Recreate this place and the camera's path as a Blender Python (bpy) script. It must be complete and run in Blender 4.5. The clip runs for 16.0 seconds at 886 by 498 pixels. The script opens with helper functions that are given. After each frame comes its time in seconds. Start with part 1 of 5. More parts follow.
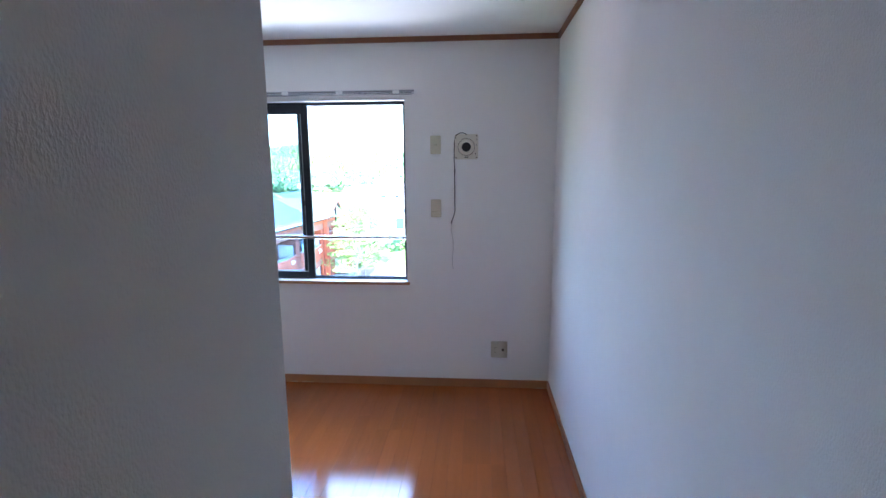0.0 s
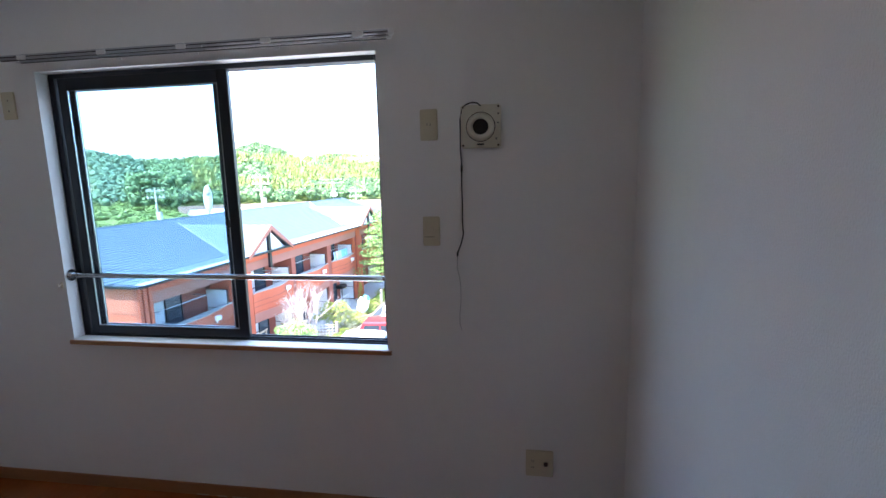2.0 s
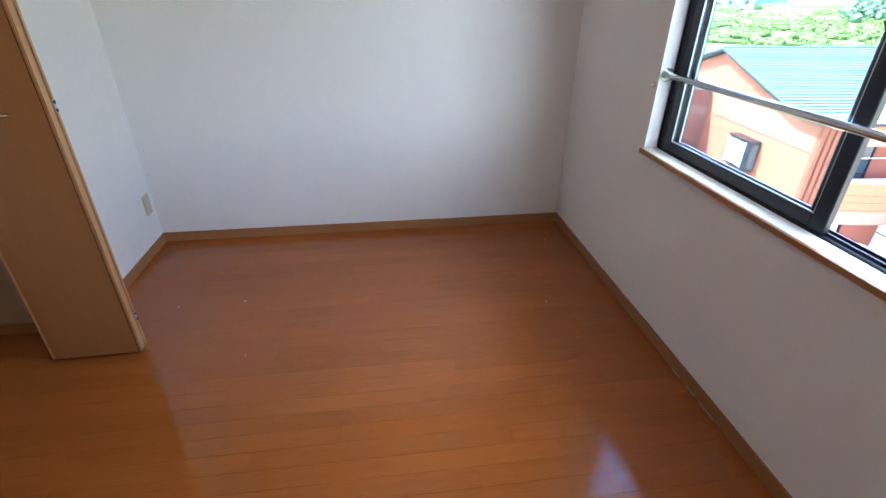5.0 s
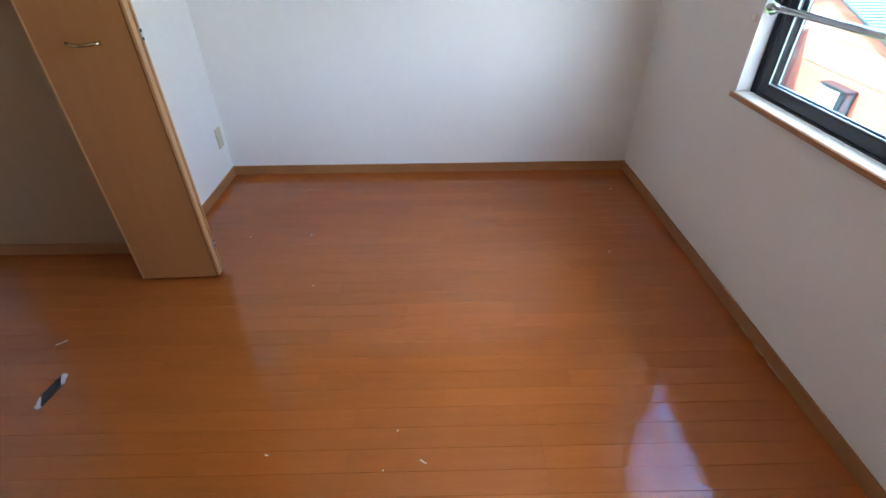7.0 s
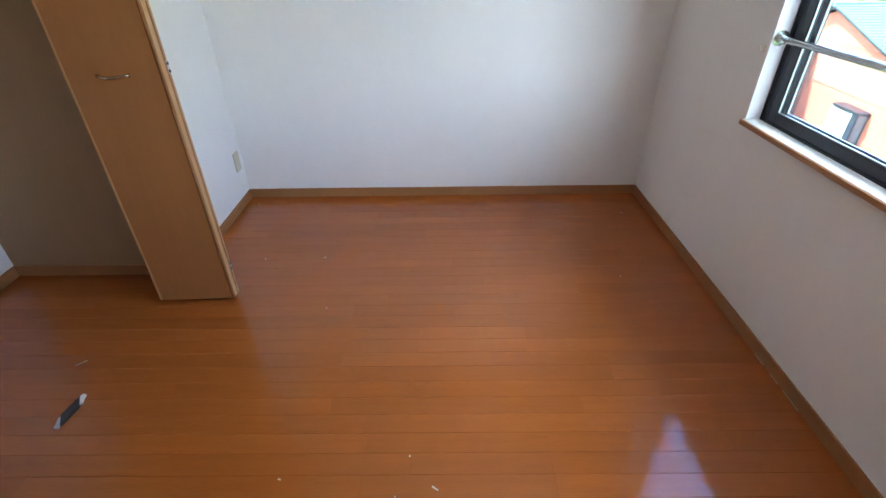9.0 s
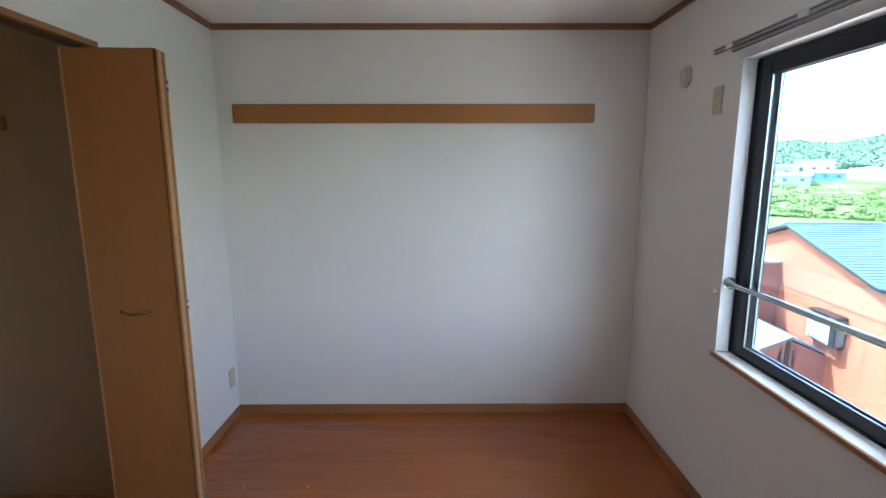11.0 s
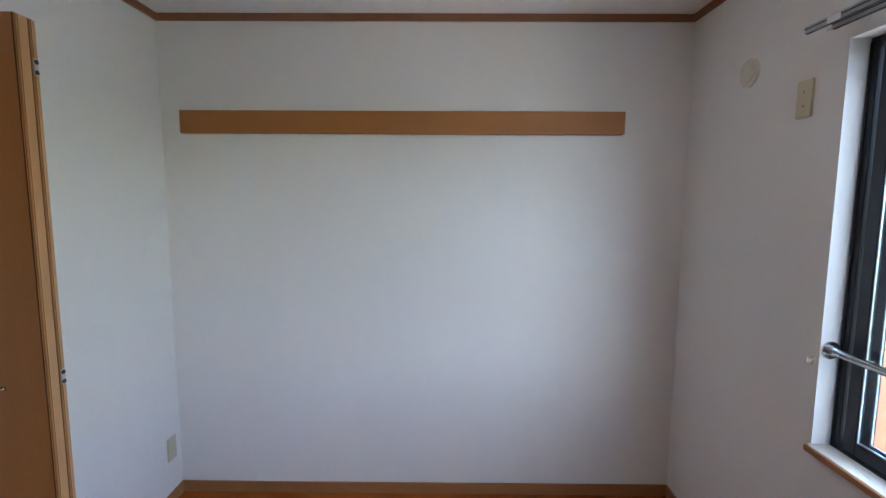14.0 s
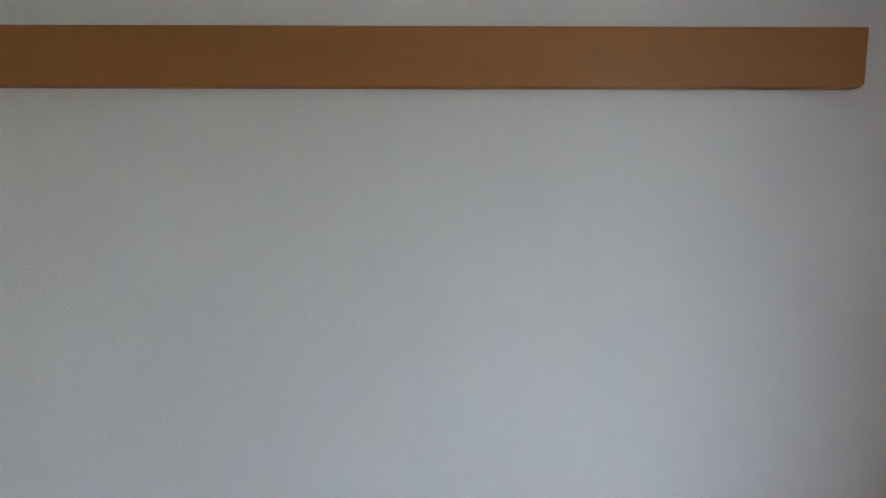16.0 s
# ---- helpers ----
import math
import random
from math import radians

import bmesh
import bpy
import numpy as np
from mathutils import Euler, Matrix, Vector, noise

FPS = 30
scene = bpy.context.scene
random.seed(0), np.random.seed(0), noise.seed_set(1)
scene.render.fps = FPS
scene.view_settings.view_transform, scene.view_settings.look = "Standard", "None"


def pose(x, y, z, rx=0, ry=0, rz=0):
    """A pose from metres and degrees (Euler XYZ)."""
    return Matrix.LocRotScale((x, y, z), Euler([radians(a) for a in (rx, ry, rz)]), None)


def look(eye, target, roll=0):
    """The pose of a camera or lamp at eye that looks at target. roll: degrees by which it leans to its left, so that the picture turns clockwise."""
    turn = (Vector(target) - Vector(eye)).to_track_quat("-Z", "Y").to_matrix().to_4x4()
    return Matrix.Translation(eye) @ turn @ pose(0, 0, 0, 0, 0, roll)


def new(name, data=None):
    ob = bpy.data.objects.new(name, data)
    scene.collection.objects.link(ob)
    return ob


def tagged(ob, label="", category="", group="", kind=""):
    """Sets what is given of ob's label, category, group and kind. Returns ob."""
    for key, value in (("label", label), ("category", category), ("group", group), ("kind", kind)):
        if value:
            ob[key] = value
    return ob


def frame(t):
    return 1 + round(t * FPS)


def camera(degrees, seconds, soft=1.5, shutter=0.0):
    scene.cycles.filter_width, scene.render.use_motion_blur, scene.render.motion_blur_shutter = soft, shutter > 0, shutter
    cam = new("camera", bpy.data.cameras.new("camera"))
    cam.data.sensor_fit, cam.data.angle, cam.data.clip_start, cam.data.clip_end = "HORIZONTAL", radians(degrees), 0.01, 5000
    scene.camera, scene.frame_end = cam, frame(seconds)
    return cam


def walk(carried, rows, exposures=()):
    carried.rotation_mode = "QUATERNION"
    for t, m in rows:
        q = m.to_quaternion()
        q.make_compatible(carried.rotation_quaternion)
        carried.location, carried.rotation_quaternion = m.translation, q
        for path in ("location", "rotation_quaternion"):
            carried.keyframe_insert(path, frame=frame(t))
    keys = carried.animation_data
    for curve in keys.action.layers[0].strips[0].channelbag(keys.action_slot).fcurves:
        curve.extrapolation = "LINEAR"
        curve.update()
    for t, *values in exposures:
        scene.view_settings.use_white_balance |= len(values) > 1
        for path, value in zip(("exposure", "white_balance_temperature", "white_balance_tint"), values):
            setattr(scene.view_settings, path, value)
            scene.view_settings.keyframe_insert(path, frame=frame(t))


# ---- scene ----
cam = camera(86.5, 16.0)

PATH = [
    (0, (2.946, -3.208, 1.564), (2.802, -1.242, 1.225), -0.3),
    (0.5, (2.956, -2.883, 1.538), (2.81, -0.918, 1.192), -0.1),
    (1, (2.968, -2.563, 1.527), (2.735, -0.607, 1.179), -0.8),
    (1.5, (2.968, -2.232, 1.53), (2.738, -0.268, 1.227), -0.7),
    (2, (2.999, -1.893, 1.522), (2.701, 0.059, 1.209), -1.3),
    (2.5, (2.961, -1.591, 1.515), (2.387, 0.295, 1.178), -0.9),
    (3, (2.839, -1.318, 1.526), (1.786, 0.34, 1.154), -0.2),
    (3.5, (2.762, -1.192, 1.503), (1.187, -0.098, 0.936), 0.2),
    (4, (2.778, -1.129, 1.446), (1.002, -0.605, 0.691), 0.2),
    (4.5, (2.802, -1.116, 1.417), (1.032, -0.783, 0.546), 1.2),
    (5, (2.819, -1.161, 1.388), (1.082, -0.928, 0.425), 0.3),
    (5.2, (2.83, -1.166, 1.372), (1.103, -0.971, 0.383), 0.4),
    (7.3, (2.819, -1.234, 1.365), (1.193, -1.224, 0.2), -0.8),
    (7.5, (2.82, -1.235, 1.36), (1.192, -1.238, 0.198), -1.2),
    (8, (2.823, -1.246, 1.364), (1.197, -1.252, 0.199), -0.9),
    (8.5, (2.828, -1.246, 1.363), (1.195, -1.258, 0.208), -0.7),
    (9, (2.827, -1.24, 1.401), (1.149, -1.257, 0.314), -0.9),
    (9.5, (2.832, -1.232, 1.45), (1.048, -1.251, 0.547), -1.0),
    (10, (2.859, -1.216, 1.522), (0.969, -1.235, 0.867), -0.6),
    (10.2, (2.866, -1.216, 1.541), (0.947, -1.231, 0.978), -0.5),
    (12.3, (2.89, -1.225, 1.578), (0.901, -1.202, 1.366), -0.0),
    (12.5, (2.879, -1.228, 1.573), (0.889, -1.207, 1.37), -0.1),
    (13, (2.81, -1.234, 1.547), (0.822, -1.212, 1.335), -0.2),
    (13.5, (2.604, -1.197, 1.55), (0.618, -1.157, 1.318), -0.3),
    (14, (2.32, -1.16, 1.552), (0.332, -1.174, 1.329), 0.3),
    (14.5, (1.956, -1.048, 1.605), (-0.025, -1.185, 1.364), 0.7),
    (15, (1.628, -1.023, 1.627), (-0.353, -1.129, 1.373), -0.2),
    (15.5, (1.263, -1.058, 1.648), (-0.721, -1.122, 1.406), -0.4),
    (16, (0.911, -1.101, 1.635), (-1.079, -1.084, 1.439), -0.0),
]
EXPOSURES = [(0, 4.62, 5300, 13), (0.6, 4.1, 5400, 14), (1.2, 3.82, 5600, 15), (2, 3.34, 6000, 15), (2.6, 2.95, 6200, 15), (3.5, 2.2, 6200, 12), (3.8, 2.6, 6200, 13), (4.1, 3.16, 6400, 13), (4.5, 4.1, 6700, 15), (5, 4.45, 6800, 15), (7.5, 4.75, 6700, 13), (9, 4.7, 6800, 13), (10, 4.25, 6600, 13), (12.5, 4.05, 6700, 16), (13.5, 4.1, 6600, 16), (14, 4.1, 6500, 17), (14.5, 4.1, 6400, 17), (15.1, 3.95, 6600, 17), (15.6, 3.85, 6700, 17), (16, 3.85, 6700, 16)]
walk(cam, [(t, look(eye, target, roll)) for t, eye, target, roll in PATH], EXPOSURES)

# ---- light: clear sky and one sun from the south-west ----
SUN_AZ, SUN_EL = radians(211), radians(58)       # compass bearing from north (+y), clockwise; height
world = bpy.data.worlds.new("sky")
scene.world = world
world.use_nodes = True
wn = world.node_tree
sky = wn.nodes.new("ShaderNodeTexSky")
sky.sky_type, sky.sun_disc = "NISHITA", False
sky.sun_elevation, sky.sun_rotation = SUN_EL, SUN_AZ
sky.air_density, sky.dust_density = 1.0, 1.0
wn.links.new(sky.outputs[0], wn.nodes["Background"].inputs[0])
wn.nodes["Background"].inputs[1].default_value = 0.145
sun_data = bpy.data.lights.new("sun", "SUN")
sun_data.energy, sun_data.angle, sun_data.color = 2.5, radians(0.5), (1.0, 0.96, 0.9)
sun = new("sun", sun_data)
sdir = Vector((math.sin(SUN_AZ) * math.cos(SUN_EL), math.cos(SUN_AZ) * math.cos(SUN_EL), math.sin(SUN_EL)))
sun.matrix_world = look(sdir * 50, (0, 0, 0))
# the sky's light falling through the window, from high up and from the north-east, and the light
# that the sunlit car park and walls below send up into the room
SKYC, GROUNDC = (0.70, 0.875, 1.08), (0.98, 0.92, 0.88)
for nm, eye, target, sx, sy, power, tint in (("window_skylight", (1.7, 3.2, 4.6), (1.7, 0.0, 1.4), 4.5, 2.2, 19.0, SKYC), ("window_skylight_side", (7.0, 2.0, 2.9), (0.3, -0.8, 1.0), 5.4, 3.6, 31.0, SKYC), ("window_groundlight", (1.7, 1.9, -0.98), (1.7, -0.3, 1.9), 4.5, 0.8, 9.0, GROUNDC)):
    ld = bpy.data.lights.new(nm, "AREA")
    ld.shape, ld.size, ld.size_y, ld.energy, ld.color = "RECTANGLE", sx, sy, power, tint
    new(nm, ld).matrix_world = look(eye, target)


# ---- materials ----
def mat(name, color, rough=0.6, metal=0.0, var=0.0, scale=8.0, bump=0.0, bscale=200.0, spec=0.5, stretch=(1, 1, 1), rand=0.0, fine=0.0, coat=0.0):
    """A node material: base colour varied by coarse and fine noise, with fine relief."""
    m = bpy.data.materials.new(name)
    m.use_nodes = True
    nt = m.node_tree
    b = nt.nodes["Principled BSDF"]
    b.inputs["Roughness"].default_value = rough
    b.inputs["Metallic"].default_value = metal
    b.inputs["Specular IOR Level"].default_value = spec
    b.inputs["Coat Weight"].default_value = coat
    b.inputs["Base Color"].default_value = (*color, 1)
    tc = nt.nodes.new("ShaderNodeTexCoord")
    mp = nt.nodes.new("ShaderNodeMapping")
    mp.inputs["Scale"].default_value = stretch
    nt.links.new(tc.outputs["Object"], mp.inputs[0])
    if rand:
        # every piece takes its grain from another place
        oi = nt.nodes.new("ShaderNodeObjectInfo")
        sc = nt.nodes.new("ShaderNodeVectorMath")
        sc.operation = "SCALE"
        sc.inputs[0].default_value = (31.0, 57.0, 13.0)
        nt.links.new(oi.outputs["Random"], sc.inputs["Scale"])
        nt.links.new(sc.outputs[0], mp.inputs["Location"])
    if var or rand:
        n1 = nt.nodes.new("ShaderNodeTexNoise")
        n1.inputs["Scale"].default_value, n1.inputs["Detail"].default_value = scale, 6
        nt.links.new(mp.outputs[0], n1.inputs["Vector"])
        n2 = nt.nodes.new("ShaderNodeTexNoise")
        n2.inputs["Scale"].default_value, n2.inputs["Detail"].default_value = scale * 9, 3
        nt.links.new(mp.outputs[0], n2.inputs["Vector"])
        a = nt.nodes.new("ShaderNodeMath")
        a.operation = "MULTIPLY_ADD"
        a.inputs[1].default_value = 0.5 + fine
        nt.links.new(n2.outputs["Fac"], a.inputs[0])
        nt.links.new(n1.outputs["Fac"], a.inputs[2])
        r = nt.nodes.new("ShaderNodeMapRange")
        r.inputs["From Min"].default_value, r.inputs["From Max"].default_value = 0.45, 1.05 + fine
        r.inputs["To Min"].default_value, r.inputs["To Max"].default_value = 1 - var, 1 + var
        nt.links.new(a.outputs[0], r.inputs["Value"])
        last = r.outputs[0]
        if rand:
            oi = nt.nodes.new("ShaderNodeObjectInfo")
            rr = nt.nodes.new("ShaderNodeMapRange")
            rr.inputs["To Min"].default_value, rr.inputs["To Max"].default_value = 1 - rand, 1 + rand
            nt.links.new(oi.outputs["Random"], rr.inputs["Value"])
            mu = nt.nodes.new("ShaderNodeMath")
            mu.operation = "MULTIPLY"
            nt.links.new(last, mu.inputs[0])
            nt.links.new(rr.outputs[0], mu.inputs[1])
            last = mu.outputs[0]
        v = nt.nodes.new("ShaderNodeVectorMath")
        v.operation = "SCALE"
        v.inputs[0].default_value = color
        nt.links.new(last, v.inputs["Scale"])
        nt.links.new(v.outputs[0], b.inputs["Base Color"])
    if bump:
        nb = nt.nodes.new("ShaderNodeTexNoise")
        nb.inputs["Scale"].default_value, nb.inputs["Detail"].default_value = bscale, 3
        nt.links.new(mp.outputs[0], nb.inputs["Vector"])
        bp = nt.nodes.new("ShaderNodeBump")
        bp.inputs["Strength"].default_value, bp.inputs["Distance"].default_value = bump, 0.002
        nt.links.new(nb.outputs["Fac"], bp.inputs["Height"])
        nt.links.new(bp.outputs[0], b.inputs["Normal"])
    return m


def island_mat(name, ca, cb, rough=0.8, cc=None):
    """A foliage material: each loose piece takes its own shade between two or three colours."""
    m = bpy.data.materials.new(name)
    m.use_nodes = True
    nt = m.node_tree
    b = nt.nodes["Principled BSDF"]
    b.inputs["Roughness"].default_value = rough
    b.inputs["Specular IOR Level"].default_value = 0.25
    g = nt.nodes.new("ShaderNodeNewGeometry")
    cr = nt.nodes.new("ShaderNodeValToRGB")
    cr.color_ramp.elements[0].color, cr.color_ramp.elements[1].color = (*ca, 1), (*cb, 1)
    if cc:
        e = cr.color_ramp.elements.new(0.5)
        e.color = (*cc, 1)
    nt.links.new(g.outputs["Random Per Island"], cr.inputs[0])
    nt.links.new(cr.outputs[0], b.inputs["Base Color"])
    return m


WALL = mat("wallpaper", (0.83, 0.81, 0.775), 0.85, var=0.02, scale=2, bump=0.65, bscale=300, spec=0.25, stretch=(1, 1, 0.6))
CEIL = mat("ceiling_paper", (0.87, 0.86, 0.83), 0.9, var=0.02, scale=2, bump=0.4, bscale=160, spec=0.2)
TRIM = mat("trim_wood", (0.37, 0.16, 0.058), 0.45, var=0.10, scale=6, bump=0.08, bscale=90, stretch=(1, 1, 1))
CORN = mat("cornice_wood", (0.27, 0.115, 0.05), 0.5, var=0.10, scale=6)
DOORM = mat("door_wood", (0.42, 0.17, 0.053), 0.4, var=0.09, scale=4, bump=0.05, bscale=60, stretch=(6, 6, 0.5), fine=0.3)
EDGEM = mat("door_edge_wood", (0.52, 0.27, 0.115), 0.42, var=0.08, scale=5, stretch=(4, 4, 0.5))
DARKM = mat("dark_groove", (0.07, 0.028, 0.012), 0.6, var=0.1)
FLOORM = mat("floor_wood", (0.335, 0.090, 0.017), 0.115, var=0.17, scale=5, bump=0.03, bscale=60, stretch=(8, 0.6, 1), rand=0.085, fine=0.5, spec=0.6)
SUBM = mat("floor_gap", (0.16, 0.048, 0.014), 0.8, var=0.1)
CLOSM = mat("closet_board", (0.39, 0.255, 0.145), 0.7, var=0.05, scale=3, bump=0.05, bscale=60, stretch=(3, 3, 0.6))
WHITE = mat("white_lining", (0.80, 0.80, 0.78), 0.5, var=0.02, scale=5)
SILLW = mat("sill_top", (0.74, 0.73, 0.68), 0.4, var=0.03, scale=5)
ALU = mat("dark_aluminium", (0.017, 0.020, 0.028), 0.35, metal=0.3, var=0.1, scale=9)
ALUG = mat("bright_aluminium", (0.55, 0.56, 0.57), 0.35, metal=0.9, var=0.05)
CHROME = mat("chrome", (0.62, 0.60, 0.58), 0.18, metal=1.0, var=0.05, scale=20)
SILVER = mat("rod_silver", (0.45, 0.45, 0.47), 0.32, metal=0.8, var=0.04)
PLATE = mat("ivory_plastic", (0.60, 0.54, 0.38), 0.45, var=0.03, scale=12)
PLATEC = mat("cream_plastic", (0.67, 0.62, 0.50), 0.45, var=0.03, scale=12)
BLACK = mat("black_plastic", (0.015, 0.015, 0.017), 0.4, var=0.1)
BRONZE = mat("bronze", (0.11, 0.08, 0.06), 0.28, metal=0.7, var=0.08, scale=40)
HANDM = mat("handle_bronze", (0.34, 0.25, 0.17), 0.25, metal=0.95, var=0.08, scale=40)
CHIP = mat("pale_chip", (0.58, 0.49, 0.36), 0.7, var=0.1)
glass = bpy.data.materials.new("window_glass")
glass.use_nodes = True
gb = glass.node_tree.nodes["Principled BSDF"]
gb.inputs["Base Color"].default_value = (0.64, 0.77, 0.84, 1)
gb.inputs["Transmission Weight"].default_value, gb.inputs["Roughness"].default_value, gb.inputs["IOR"].default_value = 1.0, 0.0, 1.45


# ---- mesh helpers ----
def box(bm, x0, y0, z0, x1, y1, z1, bev=0.0):
    """Adds a box to bm; bev rounds its edges."""
    t = bmesh.new()
    vs = [t.verts.new((x, y, z)) for x in (x0, x1) for y in (y0, y1) for z in (z0, z1)]
    for f in ((0, 1, 3, 2), (4, 6, 7, 5), (0, 4, 5, 1), (2, 3, 7, 6), (0, 2, 6, 4), (1, 5, 7, 3)):
        t.faces.new([vs[i] for i in f])
    if bev:
        bmesh.ops.bevel(t, geom=list(t.edges), offset=bev, segments=2, affect="EDGES")
    add(bm, t)
    return bm


def add(bm, t, m=None):
    """Adds the bmesh t to bm, moved by m."""
    if m is not None:
        t.transform(m)
    me = bpy.data.meshes.new("tmp")
    t.to_mesh(me)
    t.free()
    bm.from_mesh(me)
    bpy.data.meshes.remove(me)


def cyl(bm, a, b, r, n=16, r2=None):
    """Adds a rod from a to b."""
    a, b = Vector(a), Vector(b)
    t = bmesh.new()
    bmesh.ops.create_cone(t, cap_ends=True, segments=n, radius1=r, radius2=r if r2 is None else r2, depth=(b - a).length)
    add(bm, t, Matrix.Translation((a + b) / 2) @ (b - a).to_track_quat("Z", "Y").to_matrix().to_4x4())
    return bm


def tube(bm, pts, r, n=6):
    """One continuous round bar along a line of points."""
    P = [Vector(p) for p in pts]
    side = None
    rings = []
    for i, p in enumerate(P):
        d = (P[min(i + 1, len(P) - 1)] - P[max(i - 1, 0)]).normalized()
        ref = side if side is not None else (Vector((0, 0, 1)) if abs(d.z) < 0.9 else Vector((1, 0, 0)))
        u = (ref - d * ref.dot(d)).normalized()
        side = u
        w = d.cross(u)
        rings.append([bm.verts.new(p + (u * math.cos(2 * math.pi * k / n) + w * math.sin(2 * math.pi * k / n)) * r) for k in range(n)])
    for a, b in zip(rings, rings[1:]):
        for k in range(n):
            bm.faces.new((a[k], a[(k + 1) % n], b[(k + 1) % n], b[k]))
    bm.faces.new(rings[0][::-1])
    bm.faces.new(rings[-1])
    return bm


def prism(bm, poly, axis, a, b):
    """Adds a polygon (pairs in the other two axes, in order) pushed from a to b along the axis."""
    t = bmesh.new()
    put = {"x": lambda p, c: (c, p[0], p[1]), "y": lambda p, c: (p[0], c, p[1]), "z": lambda p, c: (p[0], p[1], c)}[axis]
    lo, hi = [t.verts.new(put(p, a)) for p in poly], [t.verts.new(put(p, b)) for p in poly]
    t.faces.new(lo), t.faces.new(hi[::-1])
    for i in range(len(poly)):
        j = (i + 1) % len(poly)
        t.faces.new((lo[i], hi[i], hi[j], lo[j]))
    bmesh.ops.recalc_face_normals(t, faces=t.faces)
    add(bm, t)
    return bm


def part(name, bm, material, parent=None, label="", smooth=False, kind="", category=""):
    """Links a bmesh as one mesh object, under a thing or a part."""
    me = bpy.data.meshes.new(name)
    bmesh.ops.recalc_face_normals(bm, faces=bm.faces)
    bm.to_mesh(me)
    bm.free()
    me.materials.append(material)
    if smooth:
        for p in me.polygons:
            p.use_smooth = True
    ob = new(name, me)
    ob.parent = parent
    return tagged(ob, label, category, "", kind)


def thing(name, label, category, m=None, group=""):
    ob = new(name)
    ob.empty_display_size = 0.1
    if m is not None:
        ob.matrix_world = m
    return tagged(ob, label, category, group)


def B():
    return bmesh.new()


def structure(name, bm, material, label):
    return part(name, bm, material, None, label, kind="structure")


# ---- room: x from the west wall, y from the window wall, z from the floor ----
XE, YS, ZC = 3.46, -2.54, 2.40       # east wall, south wall, ceiling
XP, YP = 2.65, -4.15                 # west side and end of the entry passage
CX0, CX1, CY = 0.87, 2.60, -3.44     # closet inside
OX0, OX1, OZ = 0.985, 2.52, 2.035    # closet opening
WX0, WX1, WZ0, WZ1 = 0.888, 2.466, 0.757, 2.018   # window opening

w = B()
box(w, -0.15, 0, -0.3, WX0, 0.16, 2.7)
box(w, WX1, 0, -0.3, XE + 0.15, 0.16, 2.7)
box(w, WX0, 0, -0.3, WX1, 0.16, WZ0)
box(w, WX0, 0, WZ1, WX1, 0.16, 2.7)
structure("wall_north", w, WALL, "white embossed wallpaper wall with the window")
structure("wall_west", box(B(), -0.15, -4.3, -0.3, 0, 0, 2.7), WALL, "white embossed wallpaper wall at the end of the room")
w = B()
box(w, XE, -4.3, -0.3, XE + 0.15, -3.50, 2.7)
box(w, XE, -3.50, 2.03, XE + 0.15, -2.72, 2.7)
box(w, XE, -2.72, -0.3, XE + 0.15, 0, 2.7)
structure("wall_east", w, WALL, "long white embossed wallpaper wall beside the entry")
w = B()
box(w, 0, YS - 0.08, 0, OX0 - 0.022, YS, 2.7)
box(w, OX0 - 0.022, YS - 0.08, OZ + 0.022, OX1 + 0.022, YS, 2.7)
box(w, OX1 + 0.022, YS - 0.08, 0, XP, YS, 2.7)
box(w, CX1 + 0.001, YP, 0, XP, YS - 0.08, 2.7)
structure("wall_south", w, WALL, "white embossed wallpaper wall with the closet opening")
structure("wall_passage_end", box(B(), XP, YP - 0.12, 0, XE, YP, 2.7), WALL, "white wall closing the entry passage")
w = B()
box(w, CX0 - 0.05, CY - 0.05, 0, CX0, YS - 0.08, 2.4)
box(w, CX1 - 0.05, CY - 0.05, 0, CX1, YS - 0.08, 2.4)
structure("closet_wall_side", w, CLOSM, "beige board side walls inside the closet")
structure("closet_wall_back", box(B(), CX0, CY - 0.05, 0, CX1 - 0.05, CY, 2.4), WALL, "white wall at the back of the closet")
structure("ceiling", box(B(), -0.15, -4.3, ZC, XE + 0.15, 0.16, 2.75), CEIL, "white papered ceiling")
structure("roof_slab", box(B(), -0.15, -4.3, 2.76, XE + 0.15, 0.16, 2.95), WALL, "plain slab over the room")
structure("wall_lower_storeys", box(B(), -0.15, -4.3, -8.5, XE + 0.15, 0.16, -0.31), WALL, "plain outer walls of the storeys below")

# cornice
c = B()
H = 2.368
box(c, 0.014, -0.014, H, XE - 0.014, 0, ZC)
box(c, 0, YS, H, 0.014, 0, ZC)
box(c, XE - 0.014, YP, H, XE, 0, ZC)
box(c, 0.014, YS, H, XP, YS + 0.014, ZC)
structure("trim_cornice", c, CORN, "thin dark brown wooden ceiling trim")
# baseboards
b = B()
T, S = 0.009, 0.06
box(b, T, -T, 0, XE - T, 0, S, 0.0015)
box(b, 0, YS, 0, T, 0, S, 0.0015)
box(b, XE - T, -2.655, 0, XE, 0, S, 0.0015)
box(b, T, YS, 0, OX0 - 0.045, YS + T, S, 0.0015)
box(b, XP - 0.001, YP, 0, XP + T, YS + 0.001, S, 0.0015)
box(b, CX0, CY, 0, CX0 + T, YS - 0.08, S, 0.0015)
box(b, CX0 + T, CY, 0, CX1 - 0.05, CY + T, S, 0.0015)
structure("baseboard", b, TRIM, "light brown wooden baseboard")
